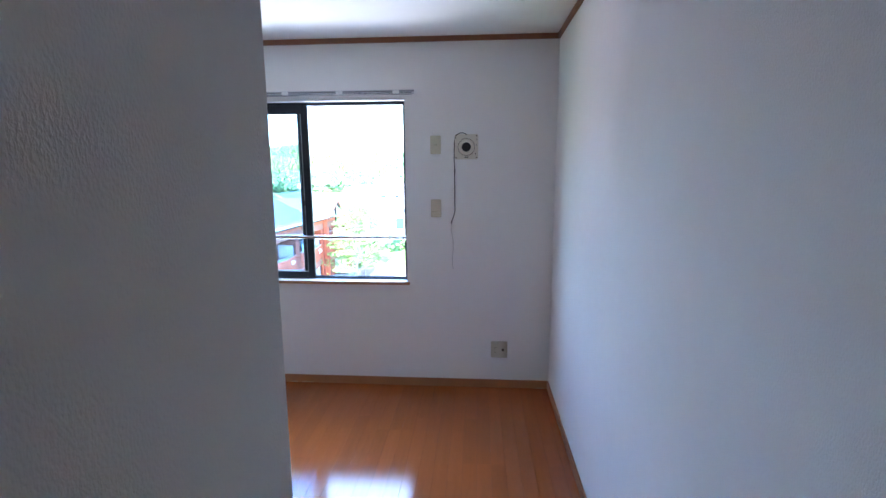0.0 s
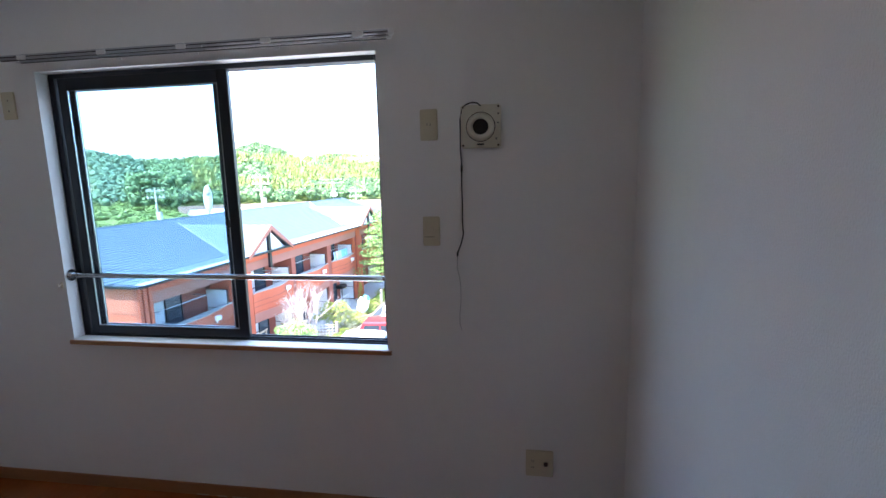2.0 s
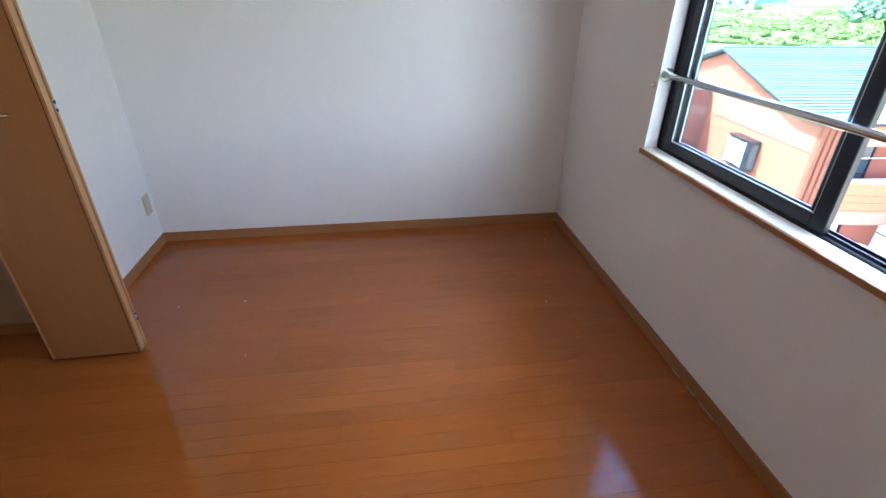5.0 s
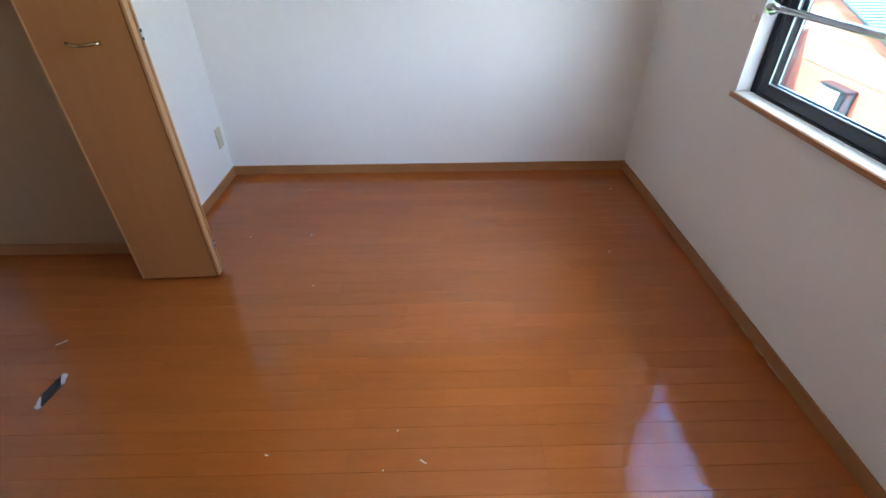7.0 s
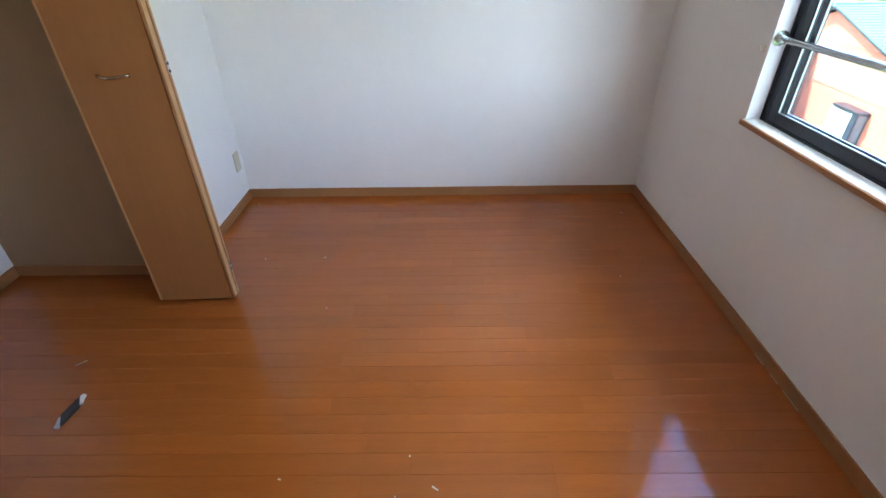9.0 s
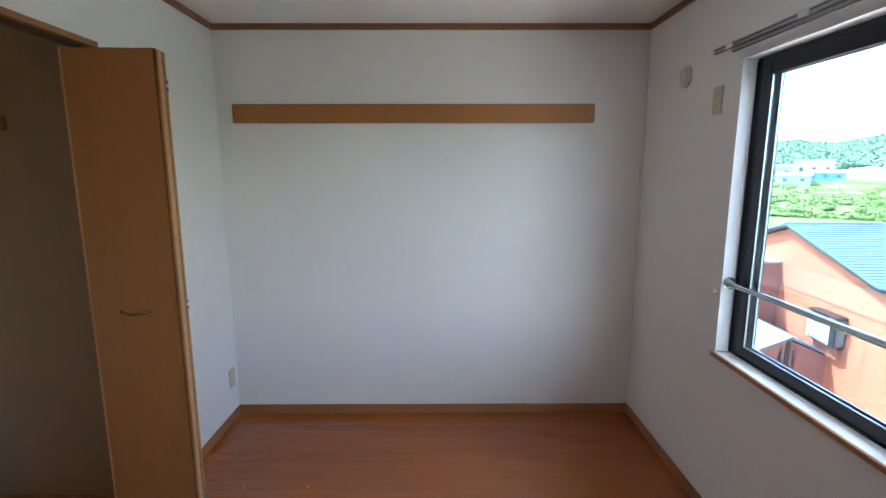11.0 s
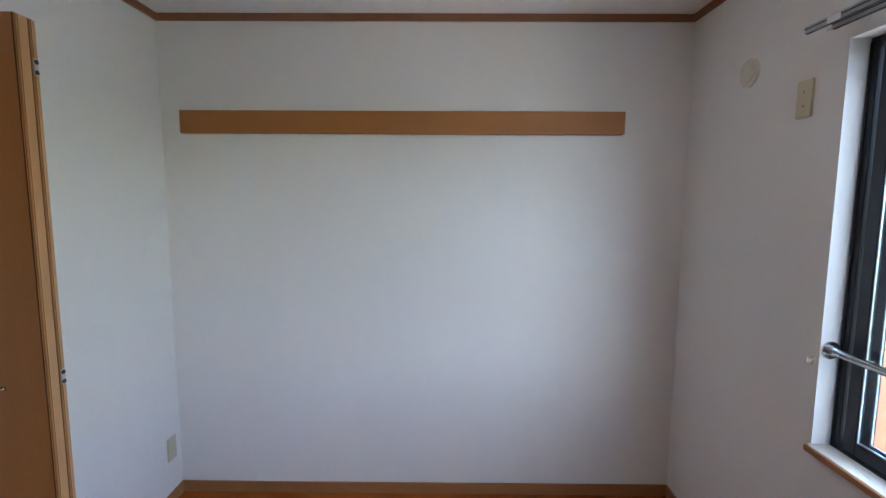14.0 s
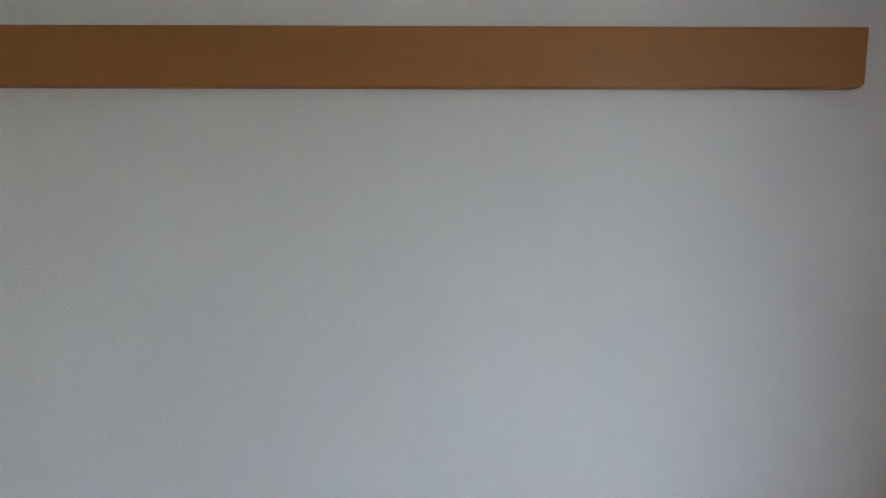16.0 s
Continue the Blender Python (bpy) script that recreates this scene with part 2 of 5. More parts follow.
# closet frame
f = B()
box(f, OX0 - 0.022, YS - 0.08, 0, OX0, YS + 0.006, OZ, 0.001)
box(f, OX1, YS - 0.08, 0, OX1 + 0.022, YS + 0.006, OZ, 0.001)
box(f, OX0 - 0.022, YS - 0.08, OZ, OX1 + 0.022, YS + 0.006, OZ + 0.022, 0.001)
structure("closet_frame", f, TRIM, "light brown wooden frame round the closet opening")
structure("closet_track", box(B(), OX0, YS - 0.055, OZ - 0.012, OX1, YS - 0.02, OZ), DARKM, "dark door track under the closet lintel")
f = B()
box(f, XE - 0.008, -2.72, 0, XE + 0.10, -2.69, 2.06, 0.001)
box(f, XE - 0.008, -3.53, 0, XE + 0.10, -3.50, 2.06, 0.001)
box(f, XE - 0.008, -3.50, 2.03, XE + 0.10, -2.72, 2.06, 0.001)
structure("door_frame", f, TRIM, "brown wooden frame of the entry door")
structure("door_1", box(B(), XE + 0.03, -3.50, 0.005, XE + 0.065, -2.72, 2.03, 0.002), DOORM, "closed brown wooden entry door")

# window: lining, sill, frames
win = thing("window_1", "dark aluminium sliding window, its right half open, with a chrome guard bar", "window", pose(WX0, 0, WZ0))
win["kind"] = "structure"
WW, WH = WX1 - WX0, WZ1 - WZ0
l = B()
box(l, 0, 0.0, 0.02, 0.008, 0.062, WH - 0.008)
box(l, WW - 0.008, 0.0, 0.02, WW, 0.062, WH - 0.008)
box(l, 0, 0.0, WH - 0.008, WW, 0.062, WH)
part("window_lining", l, WHITE, win, "white lining of the window opening")
part("window_sill", box(box(B(), 0, -0.008, 0.004, WW, 0.062, 0.018, 0.002), 0, 0, 0.0, WW, 0.06, 0.004), SILLW, win, "pale sill board")
part("sill_nosing", box(B(), 0.0, -0.018, -0.002, WW + 0.012, -0.0081, 0.018, 0.0015), TRIM, win, "narrow brown wooden edge of the sill")
fr = B()
box(fr, 0.0, 0.062, 0, 0.036, 0.125, WH, 0.002)
box(fr, WW - 0.030, 0.062, 0, WW, 0.125, WH, 0.002)
box(fr, 0.036, 0.062, WH - 0.028, WW - 0.03, 0.125, WH, 0.002)
box(fr, 0.036, 0.062, 0, WW - 0.03, 0.125, 0.024, 0.002)
box(fr, 0.012, 0.056, 0.02, 0.017, 0.0625, WH - 0.02)
box(fr, 0.036, 0.078, 0.024, WW - 0.03, 0.082, 0.032)
box(fr, 0.036, 0.105, 0.024, WW - 0.03, 0.109, 0.032)
part("window_frame", fr, ALU, win, "dark bronze aluminium outer frame")


def sash(name, x0, x1, y0, y1, label):
    s = B()
    z0, z1 = 0.026, WH - 0.026
    box(s, x0, y0, z0, x0 + 0.042, y1, z1, 0.002)
    box(s, x1 - 0.050, y0, z0, x1, y1, z1, 0.002)
    box(s, x0 + 0.042, y0, z0, x1 - 0.05, y1, z0 + 0.042, 0.002)
    box(s, x0 + 0.042, y0, z1 - 0.055, x1 - 0.05, y1, z1, 0.002)
    o = part(name, s, ALU, win, label)
    ym = (y0 + y1) / 2
    p = part("pane", box(B(), x0 + 0.040, ym - 0.002, z0 + 0.04, x1 - 0.048, ym + 0.002, z1 - 0.053), glass, o, "clear glass pane")
    p.visible_shadow = False
    g = B()
    for a in ((x0 + 0.042, x0 + 0.046), (x1 - 0.054, x1 - 0.050)):
        box(g, a[0], y0 + 0.003, z0 + 0.042, a[1], y0 + 0.008, z1 - 0.055)
    box(g, x0 + 0.046, y0 + 0.003, z0 + 0.042, x1 - 0.054, y0 + 0.008, z0 + 0.046)
    part("bead", g, ALUG, o, "pale glazing bead")
    return o


sash("sash_inner", 0.046, 0.887, 0.066, 0.088, "dark aluminium sliding sash")
sash("sash_outer", 0.062, 0.852, 0.093, 0.113, "dark aluminium sliding sash behind the inner one")
lk = B()
prism(lk, [(0.838, 0.548), (0.821, 0.570), (0.838, 0.584)], "y", 0.056, 0.066)
part("sash_latch", lk, BLACK, win, "small dark sash latch")

bar = thing("guard_bar", "chrome guard bar across the window opening", "rail", pose(WX0, 0.030, 1.085))
part("bar_tube", cyl(B(), (0.012, 0, 0), (WW - 0.012, 0, 0), 0.0125, 20), CHROME, bar, smooth=True)
for x, d, k in ((0.008, 1, 0.02), (WW - 0.008, -1, 0.007)):
    part("flange", cyl(cyl(B(), (x, 0, 0), (x + 0.006 * d, 0, 0), 0.028 if d > 0 else 0.019, 20), (x + 0.006 * d, 0, 0), (x + k * d, 0, 0), 0.017, 20), CHROME, bar, "chrome wall flange")

# curtain rods over the window
rod = thing("curtain_rod", "empty silver double curtain rod over the window", "curtain rod", pose(0.82, 0, 2.050))
L = 2.555 - 0.82
for i, (y, x0, x1) in enumerate(((-0.085, 0.0, L), (-0.04, 0.045, L - 0.02))):
    r = B()
    box(r, x0, y - 0.007, -0.004, x1, y + 0.007, 0.010, 0.003)
    box(r, x0, y - 0.005, -0.010, x1 * 0.55, y + 0.005, -0.004)
    o = part("rail", r, SILVER, rod, "silver curtain track")
    part("slot", box(box(B(), x0 + 0.02, y - 0.004, -0.0125, x1 - 0.02, y + 0.004, -0.0101), x0 + 0.02, y - 0.0075, -0.001, x1 - 0.02, y - 0.0071, 0.003), BLACK, o, "dark runner slot", kind="stuff")
    for xa in (x0, x1 - 0.02):
        part("end_cap", box(B(), xa - 0.001, y - 0.008, -0.011, xa + 0.02, y + 0.008, 0.011, 0.003), WHITE, o, "white plastic end cap")
for x in (0.13, 0.51, 0.87, 1.23, 1.60):
    r = B()
    box(r, x - 0.010, -0.095, 0.010, x + 0.010, -0.002, 0.0125)
    box(r, x - 0.010, -0.003, -0.014, x + 0.010, 0, 0.010)
    box(r, x - 0.022, -0.098, -0.013, x + 0.022, -0.0925, 0.006, 0.002)
    part("bracket", r, WHITE, rod, "pale rod bracket")
hk = thing("curtain_hook", "small cream curtain tieback hook beside the window", "hook", pose(0.876, 0, 1.043))
part("hook", tube(box(B(), -0.006, -0.004, -0.014, 0.006, 0, 0.014, 0.001), [(0, -0.004, 0.004), (0, -0.022, -0.004), (0, -0.022, 0.012)], 0.0025), PLATEC, hk)

# picture rail board on the west wall
rb = thing("hanger_board", "long light brown wooden hanger board screwed to the wall", "board", pose(0, -1.376, 1.901))
poly = [(-1.066, -0.054), (1.056, -0.054), (1.064, -0.047), (1.064, 0.054), (-1.066, 0.054)]
hb = prism(B(), poly, "x", 0.0, 0.02)
bmesh.ops.bevel(hb, geom=list(hb.edges), offset=0.0015, segments=1, affect="EDGES")
part("board", hb, mat("board_wood", (0.41, 0.165, 0.042), 0.45, var=0.05, scale=4, stretch=(1, 0.5, 5), bump=0.05, bscale=60), rb)


# ---- wall plates ----
def plate(name, label, category, m, w=0.07, h=0.12, material=PLATE, inner=(), inlabel="outlet slots"):
    o = thing(name, label, category, m)
    part("plate", box(B(), -w / 2, -0.008, -h / 2, w / 2, 0, h / 2, 0.003), material, o)
    for nm, x0, z0, x1, z1, y, mt in inner:
        part(nm, box(B(), x0, y, z0, x1, -0.007, z1), mt, o)
    return o


slot = lambda x, z: ("slot", x - 0.001, z - 0.004, x + 0.001, z + 0.004, -0.0086, BLACK)
mod = lambda z0, z1: ("insert", -0.011, z0, 0.011, z1, -0.0095, PLATE)
plate("outlet_plate", "ivory wall outlet with two slots", "outlet", pose(2.665, 0, 1.716), inner=(("insert", -0.014, -0.012, 0.014, 0.018, -0.009, PLATE), ("slot", -0.007, -0.003, -0.005, 0.006, -0.0096, BLACK), ("slot", 0.005, -0.003, 0.007, 0.006, -0.0096, BLACK)))
plate("switch_plate", "ivory wall switch plate with one small key", "switch", pose(2.665, 0, 1.293), inner=(("key", -0.008, -0.016, 0.008, 0.014, -0.012, PLATE), ("mark", -0.030, -0.024, 0.012, -0.022, -0.0086, BRONZE)))
plate("antenna_plate", "ivory double outlet plate with a round aerial socket", "outlet", pose(3.108, 0, 0.288), w=0.115, inner=(slot(-0.032, 0.012), slot(-0.024, 0.012), slot(-0.032, -0.018), slot(-0.024, -0.018), ("socket", 0.018, -0.008, 0.034, 0.008, -0.013, BRONZE)))
plate("outlet_plate", "ivory wall outlet plate beside the window", "outlet", pose(0.745, 0, 1.870), inner=(("slot", -0.003, -0.026, 0.003, -0.020, -0.0088, BLACK), ("slot", -0.001, 0.018, 0.001, 0.026, -0.0088, BLACK)))
plate("blank_plate", "plain ivory cover plate low on the wall", "plate", pose(0.084, YS, 0.284, 0, 0, 180), w=0.07)

# round vent cap
vc = thing("vent_cap", "round cream sleeve cap high on the wall", "vent", pose(0.448, 0, 2.025))
part("cap", cyl(cyl(B(), (0, 0, 0), (0, -0.010, 0), 0.053, 32), (0, -0.010, 0), (0, -0.016, 0), 0.038, 32), PLATEC, vc, smooth=False)
for a in (20, 160, 270):
    part("notch", box(B(), 0.030 * math.cos(radians(a)) - 0.004, -0.0175, 0.030 * math.sin(radians(a)) - 0.003, 0.030 * math.cos(radians(a)) + 0.004, -0.0155, 0.030 * math.sin(radians(a)) + 0.003), PLATE, vc)

# ventilation fan base with a dark round opening and a cable
fan = thing("wall_fan", "square cream plastic fan base with a dark round hole", "vent", pose(2.871, -0.008, 1.70))
q = B()
box(q, -0.078, -0.014, -0.080, 0.078, 0.008, 0.084, 0.006)
part("base_plate", q, PLATEC, fan)
ring = B()
for r0, r1, y0, y1 in ((0.054, 0.030, -0.030, -0.014),):
    n = 40
    vs = []
    for i in range(n):
        a = 2 * math.pi * i / n
        cs, sn = math.cos(a), math.sin(a)
        vs.append([ring.verts.new((cs * r, y, sn * r)) for r, y in ((r0, y1), (r0 - 0.003, y0), (r1 + 0.004, y0), (r1, y0 + 0.004), (r1, y1))])
    for i in range(n):
        for k in range(4):
            ring.faces.new((vs[i][k], vs[i][k + 1], vs[(i + 1) % n][k + 1], vs[(i + 1) % n][k]))
part("collar", ring, PLATEC, fan, "cream round collar", smooth=True)
part("collar_groove", cyl(B(), (0, -0.0135, 0), (0, -0.0146, 0), 0.0565, 40), BRONZE, fan, "dark groove round the collar")
part("opening", cyl(B(), (0, -0.0145, 0), (0, -0.018, 0), 0.0305, 32), BLACK, fan, "dark round opening")
for x, z in ((-0.068, -0.070), (0.068, -0.070), (0.068, 0.074), (-0.068, 0.074)):
    part("screw", cyl(B(), (x, -0.014, z), (x, -0.018, z), 0.0045, 10), BRONZE, fan, "dark screw")
for x, z, a, c in ((0.052, 0.012, 0.004, 0.003), (0.052, -0.002, 0.004, 0.005), (0.066, 0.014, 0.003, 0.003), (0.068, 0.048, 0.003, 0.003), (0.060, -0.045, 0.002, 0.004), (0.0, -0.066, 0.013, 0.003)):
    part("notch", box(B(), x - a, -0.0155, z - c, x + a, -0.0135, z + c), BLACK, fan)
cb = thing("fan_cable", "thin dark cable hanging from the vent base down the wall", "cable", pose(2.79, -0.006, 1.78))
pts = [(0.082, -0.010, -0.002), (0.068, -0.014, 0.010), (0.045, -0.016, 0.012), (0.022, -0.014, 0.004), (0.008, -0.01, -0.014), (0.0, -0.004, -0.05), (0.0, 0, -0.10), (-0.001, 0, -0.16), (0.003, 0, -0.22), (0.002, 0, -0.30), (0.004, 0, -0.38), (0.003, 0, -0.45), (0.006, 0, -0.50), (-0.004, 0, -0.54), (-0.018, 0, -0.575)]
part("sheath", tube(B(), pts, 0.0028, 8), BLACK, cb, "black cable sheath")
part("tape", cyl(B(), (0.003, 0, -0.225), (0.0025, 0, -0.25), 0.0045, 8), BLACK, cb)
part("tape", cyl(B(), (-0.018, 0, -0.57), (-0.020, 0, -0.59), 0.004, 8), BLACK, cb)
pts = [(-0.020, 0, -0.585), (-0.022, 0, -0.64), (-0.012, 0, -0.68), (-0.008, 0, -0.73), (-0.008, 0, -0.78), (-0.014, 0, -0.84), (-0.014, 0, -0.88), (-0.006, -0.001, -0.905)]
part("wire", tube(B(), pts, 0.0012, 6), mat("grey_wire", (0.35, 0.33, 0.32), 0.6, var=0.1), cb, "thin grey wire end")


# ---- folding closet doors, standing open ----
def folding_door(x, side, label):
    """Two panels folded flat on each other; side is +1 when the handle's face looks east."""
    d = thing("folding_door", label, "closet door", pose(x, -2.243, 0.015, 0, 0, 1.8 * side), "closet doors")
    for k, (a, b_) in enumerate(((0.0, -0.037), (-0.040, -0.060))):
        lo, hi = sorted((a * side, b_ * side))
        o = part("panel", box(B(), lo, -0.332 if k == 0 else -0.334, 0, hi, 0.0, 1.99, 0.003), DOORM, d, "light brown wood-grain door panel")
        e = B()
        box(e, lo + 0.002, 0.0, 0.003, hi - 0.002, 0.006, 1.987, 0.0025)
        part("edge_strip", e, EDGEM, o, "paler rounded edge strip")
        if k == 0:
            part("groove", box(B(), min(-0.0005 * side, 0.0006 * side), -0.006, 0.002, max(-0.0005 * side, 0.0006 * side), -0.0028, 1.988), DARKM, o, "thin dark groove beside the edge")
    g = B()
    lo, hi = sorted((-0.0365 * side, -0.0405 * side))
    part("joint", box(g, lo, -0.329, 0.004, hi, -0.002, 1.986), DARKM, d, "dark gap between the panels")
    part("back_strip", box(B(), *sorted((0.0015 * side, -0.035 * side))[:1], -0.342, 0, sorted((0.0015 * side, -0.035 * side))[1], -0.3325, 1.99, 0.003), EDGEM, d, "paler rounded edge strip")
    for z in (0.135, 1.005, 1.845):
        hgb = B()
        lo, hi = sorted((-0.040 * side, -0.054 * side))
        box(hgb, lo, 0.006, z, hi, 0.0085, z + 0.044, 0.001)
        hinge = part("hinge", hgb, ALUG, d, "small silver hinge")
        n = B()
        for zz in (z + 0.008, z + 0.035):
            cyl(n, ((lo + hi) / 2, 0.008, zz), ((lo + hi) / 2, 0.0100, zz), 0.0065, 10)
        part("screw", n, BLACK, hinge)
    hd = B()
    yy, n = [-0.110 - 0.115 * i / 8 for i in range(9)], 8
    pts = [(0.002 * side + 0.030 * side * math.sin(math.pi * i / n), yy[i], 1.012 - 0.003 * math.sin(math.pi * i / n)) for i in range(9)]
    tube(hd, pts, 0.0058, 10)
    part("handle", hd, HANDM, d, "bow-shaped bronze handle", smooth=True)
    return d


folding_door(1.096, 1, "light brown folding closet door, folded open into the room")
folding_door(2.412, -1, "light brown folding closet door, folded open beside the entry")

cl = thing("closet_cleat", "short wooden cleat fixed inside the closet", "cleat", pose(CX0, -3.40, 1.735))
part("cleat", box(B(), 0, 0.0, 0, 0.02, 0.39, 0.055, 0.003), TRIM, cl)

# ---- small things on the floor ----
kn = thing("blade_holder", "small black plastic clip with pale ends lying on the floor", "clip", pose(1.722, -2.602, 0.002, 0, 0, 170))
part("body", prism(B(), [(-0.062, -0.017), (0.022, -0.017), (0.062, 0.017), (-0.022, 0.017)], "z", 0, 0.009), BLACK, kn)
PALET = mat("pale_clip_end", (0.62, 0.60, 0.56), 0.45, var=0.05)
for s_ in (-1, 1):
    tip_ = [(-0.075, -0.010), (-0.071, -0.016), (-0.0625, -0.017), (-0.0300, 0.0105), (-0.036, 0.015), (-0.046, 0.010), (-0.060, 0.002), (-0.073, -0.002)]
    part("tip", prism(B(), [(x * -s_, y * -s_) for x, y in tip_], "z", 0, 0.008), PALET, kn, "pale rounded end")
for x, y, a, ln in ((1.487, -2.718, -50, 0.042), (1.984, -1.771, 70, 0.012), (2.016, -1.284, 55, 0.024), (0.749, -2.208, 10, 0.012), (0.74, -1.891, 80, 0.012), (0.279, -0.169, 40, 0.010), (0.933, -0.378, 0, 0.010), (1.907, -1.368, 60, 0.006), (1.158, -1.796, 20, 0.007), (2.041, -1.405, 0, 0.005), (0.12, -2.45, 20, 0.010)):
    ch = thing("wood_chip", "tiny pale wood shaving on the floor", "debris", pose(x, y, 0.002, 0, 0, a), "shavings on the floor")
    part("chip", prism(B(), [(-ln / 2, -0.0025), (ln / 2 - 0.002, -0.002), (ln / 2, 0.002), (-ln / 2 + 0.001, 0.0025)], "z", 0, 0.0018), CHIP, ch)
for x, ln in ((1.70, 0.09), (1.60, 0.05), (1.50, 0.06), (3.40, 0.05)):
    ca = thing("caulk_line", "thin chipped pale caulk along the baseboard", "caulk", pose(x, -0.0115, 0.004))
    part("caulk", box(B(), -ln / 2, -0.002, 0, ln / 2, 0.002, 0.005, 0.001), mat("caulk", (0.45, 0.33, 0.22), 0.7, var=0.15), ca)

# ---- outside: the ground falls away three storeys below ----
GZ = -8.37
EYE = Vector((2.8, -1.2, 0))


def smooth(a, b, v):
    v = min(1.0, max(0.0, (v - a) / (b - a)))
    return v * v * (3 - 2 * v)


def terrain(x, y):
    """Height of the ground: flat car park, rising fields, wooded hills far off."""
    r = math.hypot(x - EYE.x, y - EYE.y)
    az = math.degrees(math.atan2(-(x - EYE.x), y - EYE.y))      # west of north
    z = GZ + 2.2 * smooth(45, 85, r) + 1.5 * smooth(85, 150, r)
    left = smooth(34, 42, az) * (1 - smooth(120, 150, abs(az)))
    hill_l = 4.0 * smooth(150, 190, r) + (15 + 3 * math.sin(az * 0.22)) * smooth(235, 420, r)
    hill_r = 4.0 * smooth(112, 150, r) + 7.5 * smooth(130, 250, r) + 4 * smooth(250, 420, r)
    z += left * hill_l + (1 - left) * hill_r
    return z


gm = B()
rings = [0.1, 6, 12, 20, 28, 36, 45, 55, 66, 78, 90, 104, 120, 136, 152, 168, 185, 205, 230, 260, 295, 335, 380, 430, 500, 620, 900, 1600, 3500]
NA = 120
rows_ = []
for r in rings:
    row = []
    for i in range(NA):
        a = 2 * math.pi * i / NA
        x, y = EYE.x - r * math.sin(a), EYE.y + r * math.cos(a)
        row.append(gm.verts.new((x, y, terrain(x, y) + (noise.noise((x * 0.03, y * 0.03, 0)) * 0.5 if r > 60 else 0))))
    rows_.append(row)
for r0, r1 in zip(rows_, rows_[1:]):
    for i in range(NA):
        gm.faces.new((r0[i], r0[(i + 1) % NA], r1[(i + 1) % NA], r1[i]))
gm.faces.new(rows_[0])
FIELD = mat("field_grass", (0.14, 0.19, 0.065), 0.95, var=0.35, scale=0.12, fine=0.5, spec=0.0)
structure("ground", gm, FIELD, "green fields and slopes reaching the hills")

# car park, garden strip, patio
ASPH = mat("asphalt", (0.21, 0.205, 0.195), 0.9, var=0.12, scale=1.2, bump=0.5, bscale=60, fine=0.5)
CONC = mat("concrete", (0.42, 0.40, 0.36), 0.85, var=0.12, scale=3, fine=0.4)
CONCP = mat("patio_concrete", (0.46, 0.46, 0.44), 0.85, var=0.10, scale=3, fine=0.4)
CONCD = mat("grey_block", (0.30, 0.28, 0.25), 0.9, var=0.15, scale=4, fine=0.4)
LINE = mat("line_paint", (0.72, 0.72, 0.70), 0.7, var=0.12, scale=6)
SOIL = mat("garden_soil", (0.22, 0.18, 0.115), 0.95, var=0.3, scale=3, fine=0.5)
KX = -6.64
structure("pavement_car_park", box(B(), KX, 0.4, GZ - 0.2, 30, 46, GZ + 0.02), ASPH, "sunlit grey asphalt car park")
structure("garden_bed", box(B(), -8.05, 8, GZ - 0.2, KX - 0.12, 42, GZ + 0.30), SOIL, "soil of the planted strip")
structure("pavement_patio", box(B(), -12, 8, GZ - 0.2, -8.06, 42, GZ + 0.10), CONCP, "pale concrete patios before the flats")
kerb = thing("retaining_kerb", "low grey block retaining kerb along the planted strip", "kerb", pose(KX, 8, GZ))
kb = 0
for i in range(58):
    part("block", box(B(), -0.12, i * 0.6 + 0.006, 0, 0.0, i * 0.6 + 0.594, 0.42, 0.01), CONCD, kerb)
for i, y in enumerate((12.0, 14.5, 17.05, 19.6, 22.2, 24.8, 27.4, 30.0)):
    structure("parking_line", box(B(), KX + 1.15, y, GZ + 0.02, KX + 5.6, y + 0.13, GZ + 0.024), LINE, "worn white parking line")
for y in (15.6, 17.7, 18.5, 20.3, 21.2, 23.0):
    ws = thing("wheel_stop", "low pale concrete wheel stop on the asphalt", "wheel stop", pose(KX + 1.55, y, GZ + 0.02), "wheel stops")
    part("stop", box(B(), -0.08, -0.3, 0, 0.08, 0.3, 0.11, 0.02), CONC, ws)

# ---- the brick-red block of flats ----
AB = radians(4.36)
BM = Matrix.Translation((-11.176, 13.464, GZ)) @ Matrix.Rotation(-AB, 4, "Z")     # x out of the front, y along it
RED = mat("red_siding", (0.45, 0.108, 0.052), 0.8, var=0.07, scale=1.5, bump=0.3, bscale=40, fine=0.3)
REDB = mat("brown_siding", (0.31, 0.135, 0.10), 0.8, var=0.07, scale=1.5, fine=0.3)
# Deep red of tower and porch; on the front it also paints recess shade.
REDD = mat("deep_red_and_shade_siding", (0.27, 0.08, 0.052), 0.8, var=0.07, scale=1.5, fine=0.3)
SEAM = mat("siding_seam", (0.16, 0.06, 0.04), 0.8, var=0.05)
SLATE = mat("roof_slate", (0.088, 0.128, 0.158), 0.65, var=0.12, scale=2.0, fine=0.5)
SLATEL = mat("roof_flashing", (0.33, 0.37, 0.40), 0.5, var=0.06)
WPAINT = mat("white_board", (0.74, 0.75, 0.74), 0.6, var=0.05, scale=2)
DGLASS = mat("dark_window_glass", (0.05, 0.07, 0.09), 0.08, var=0.1, spec=0.8)
CURT = mat("curtain_cloth", (0.66, 0.67, 0.68), 0.85, var=0.12, scale=5, stretch=(1, 6, 0.6))
SOFF = mat("soffit_paint", (0.55, 0.50, 0.45), 0.8, var=0.05)
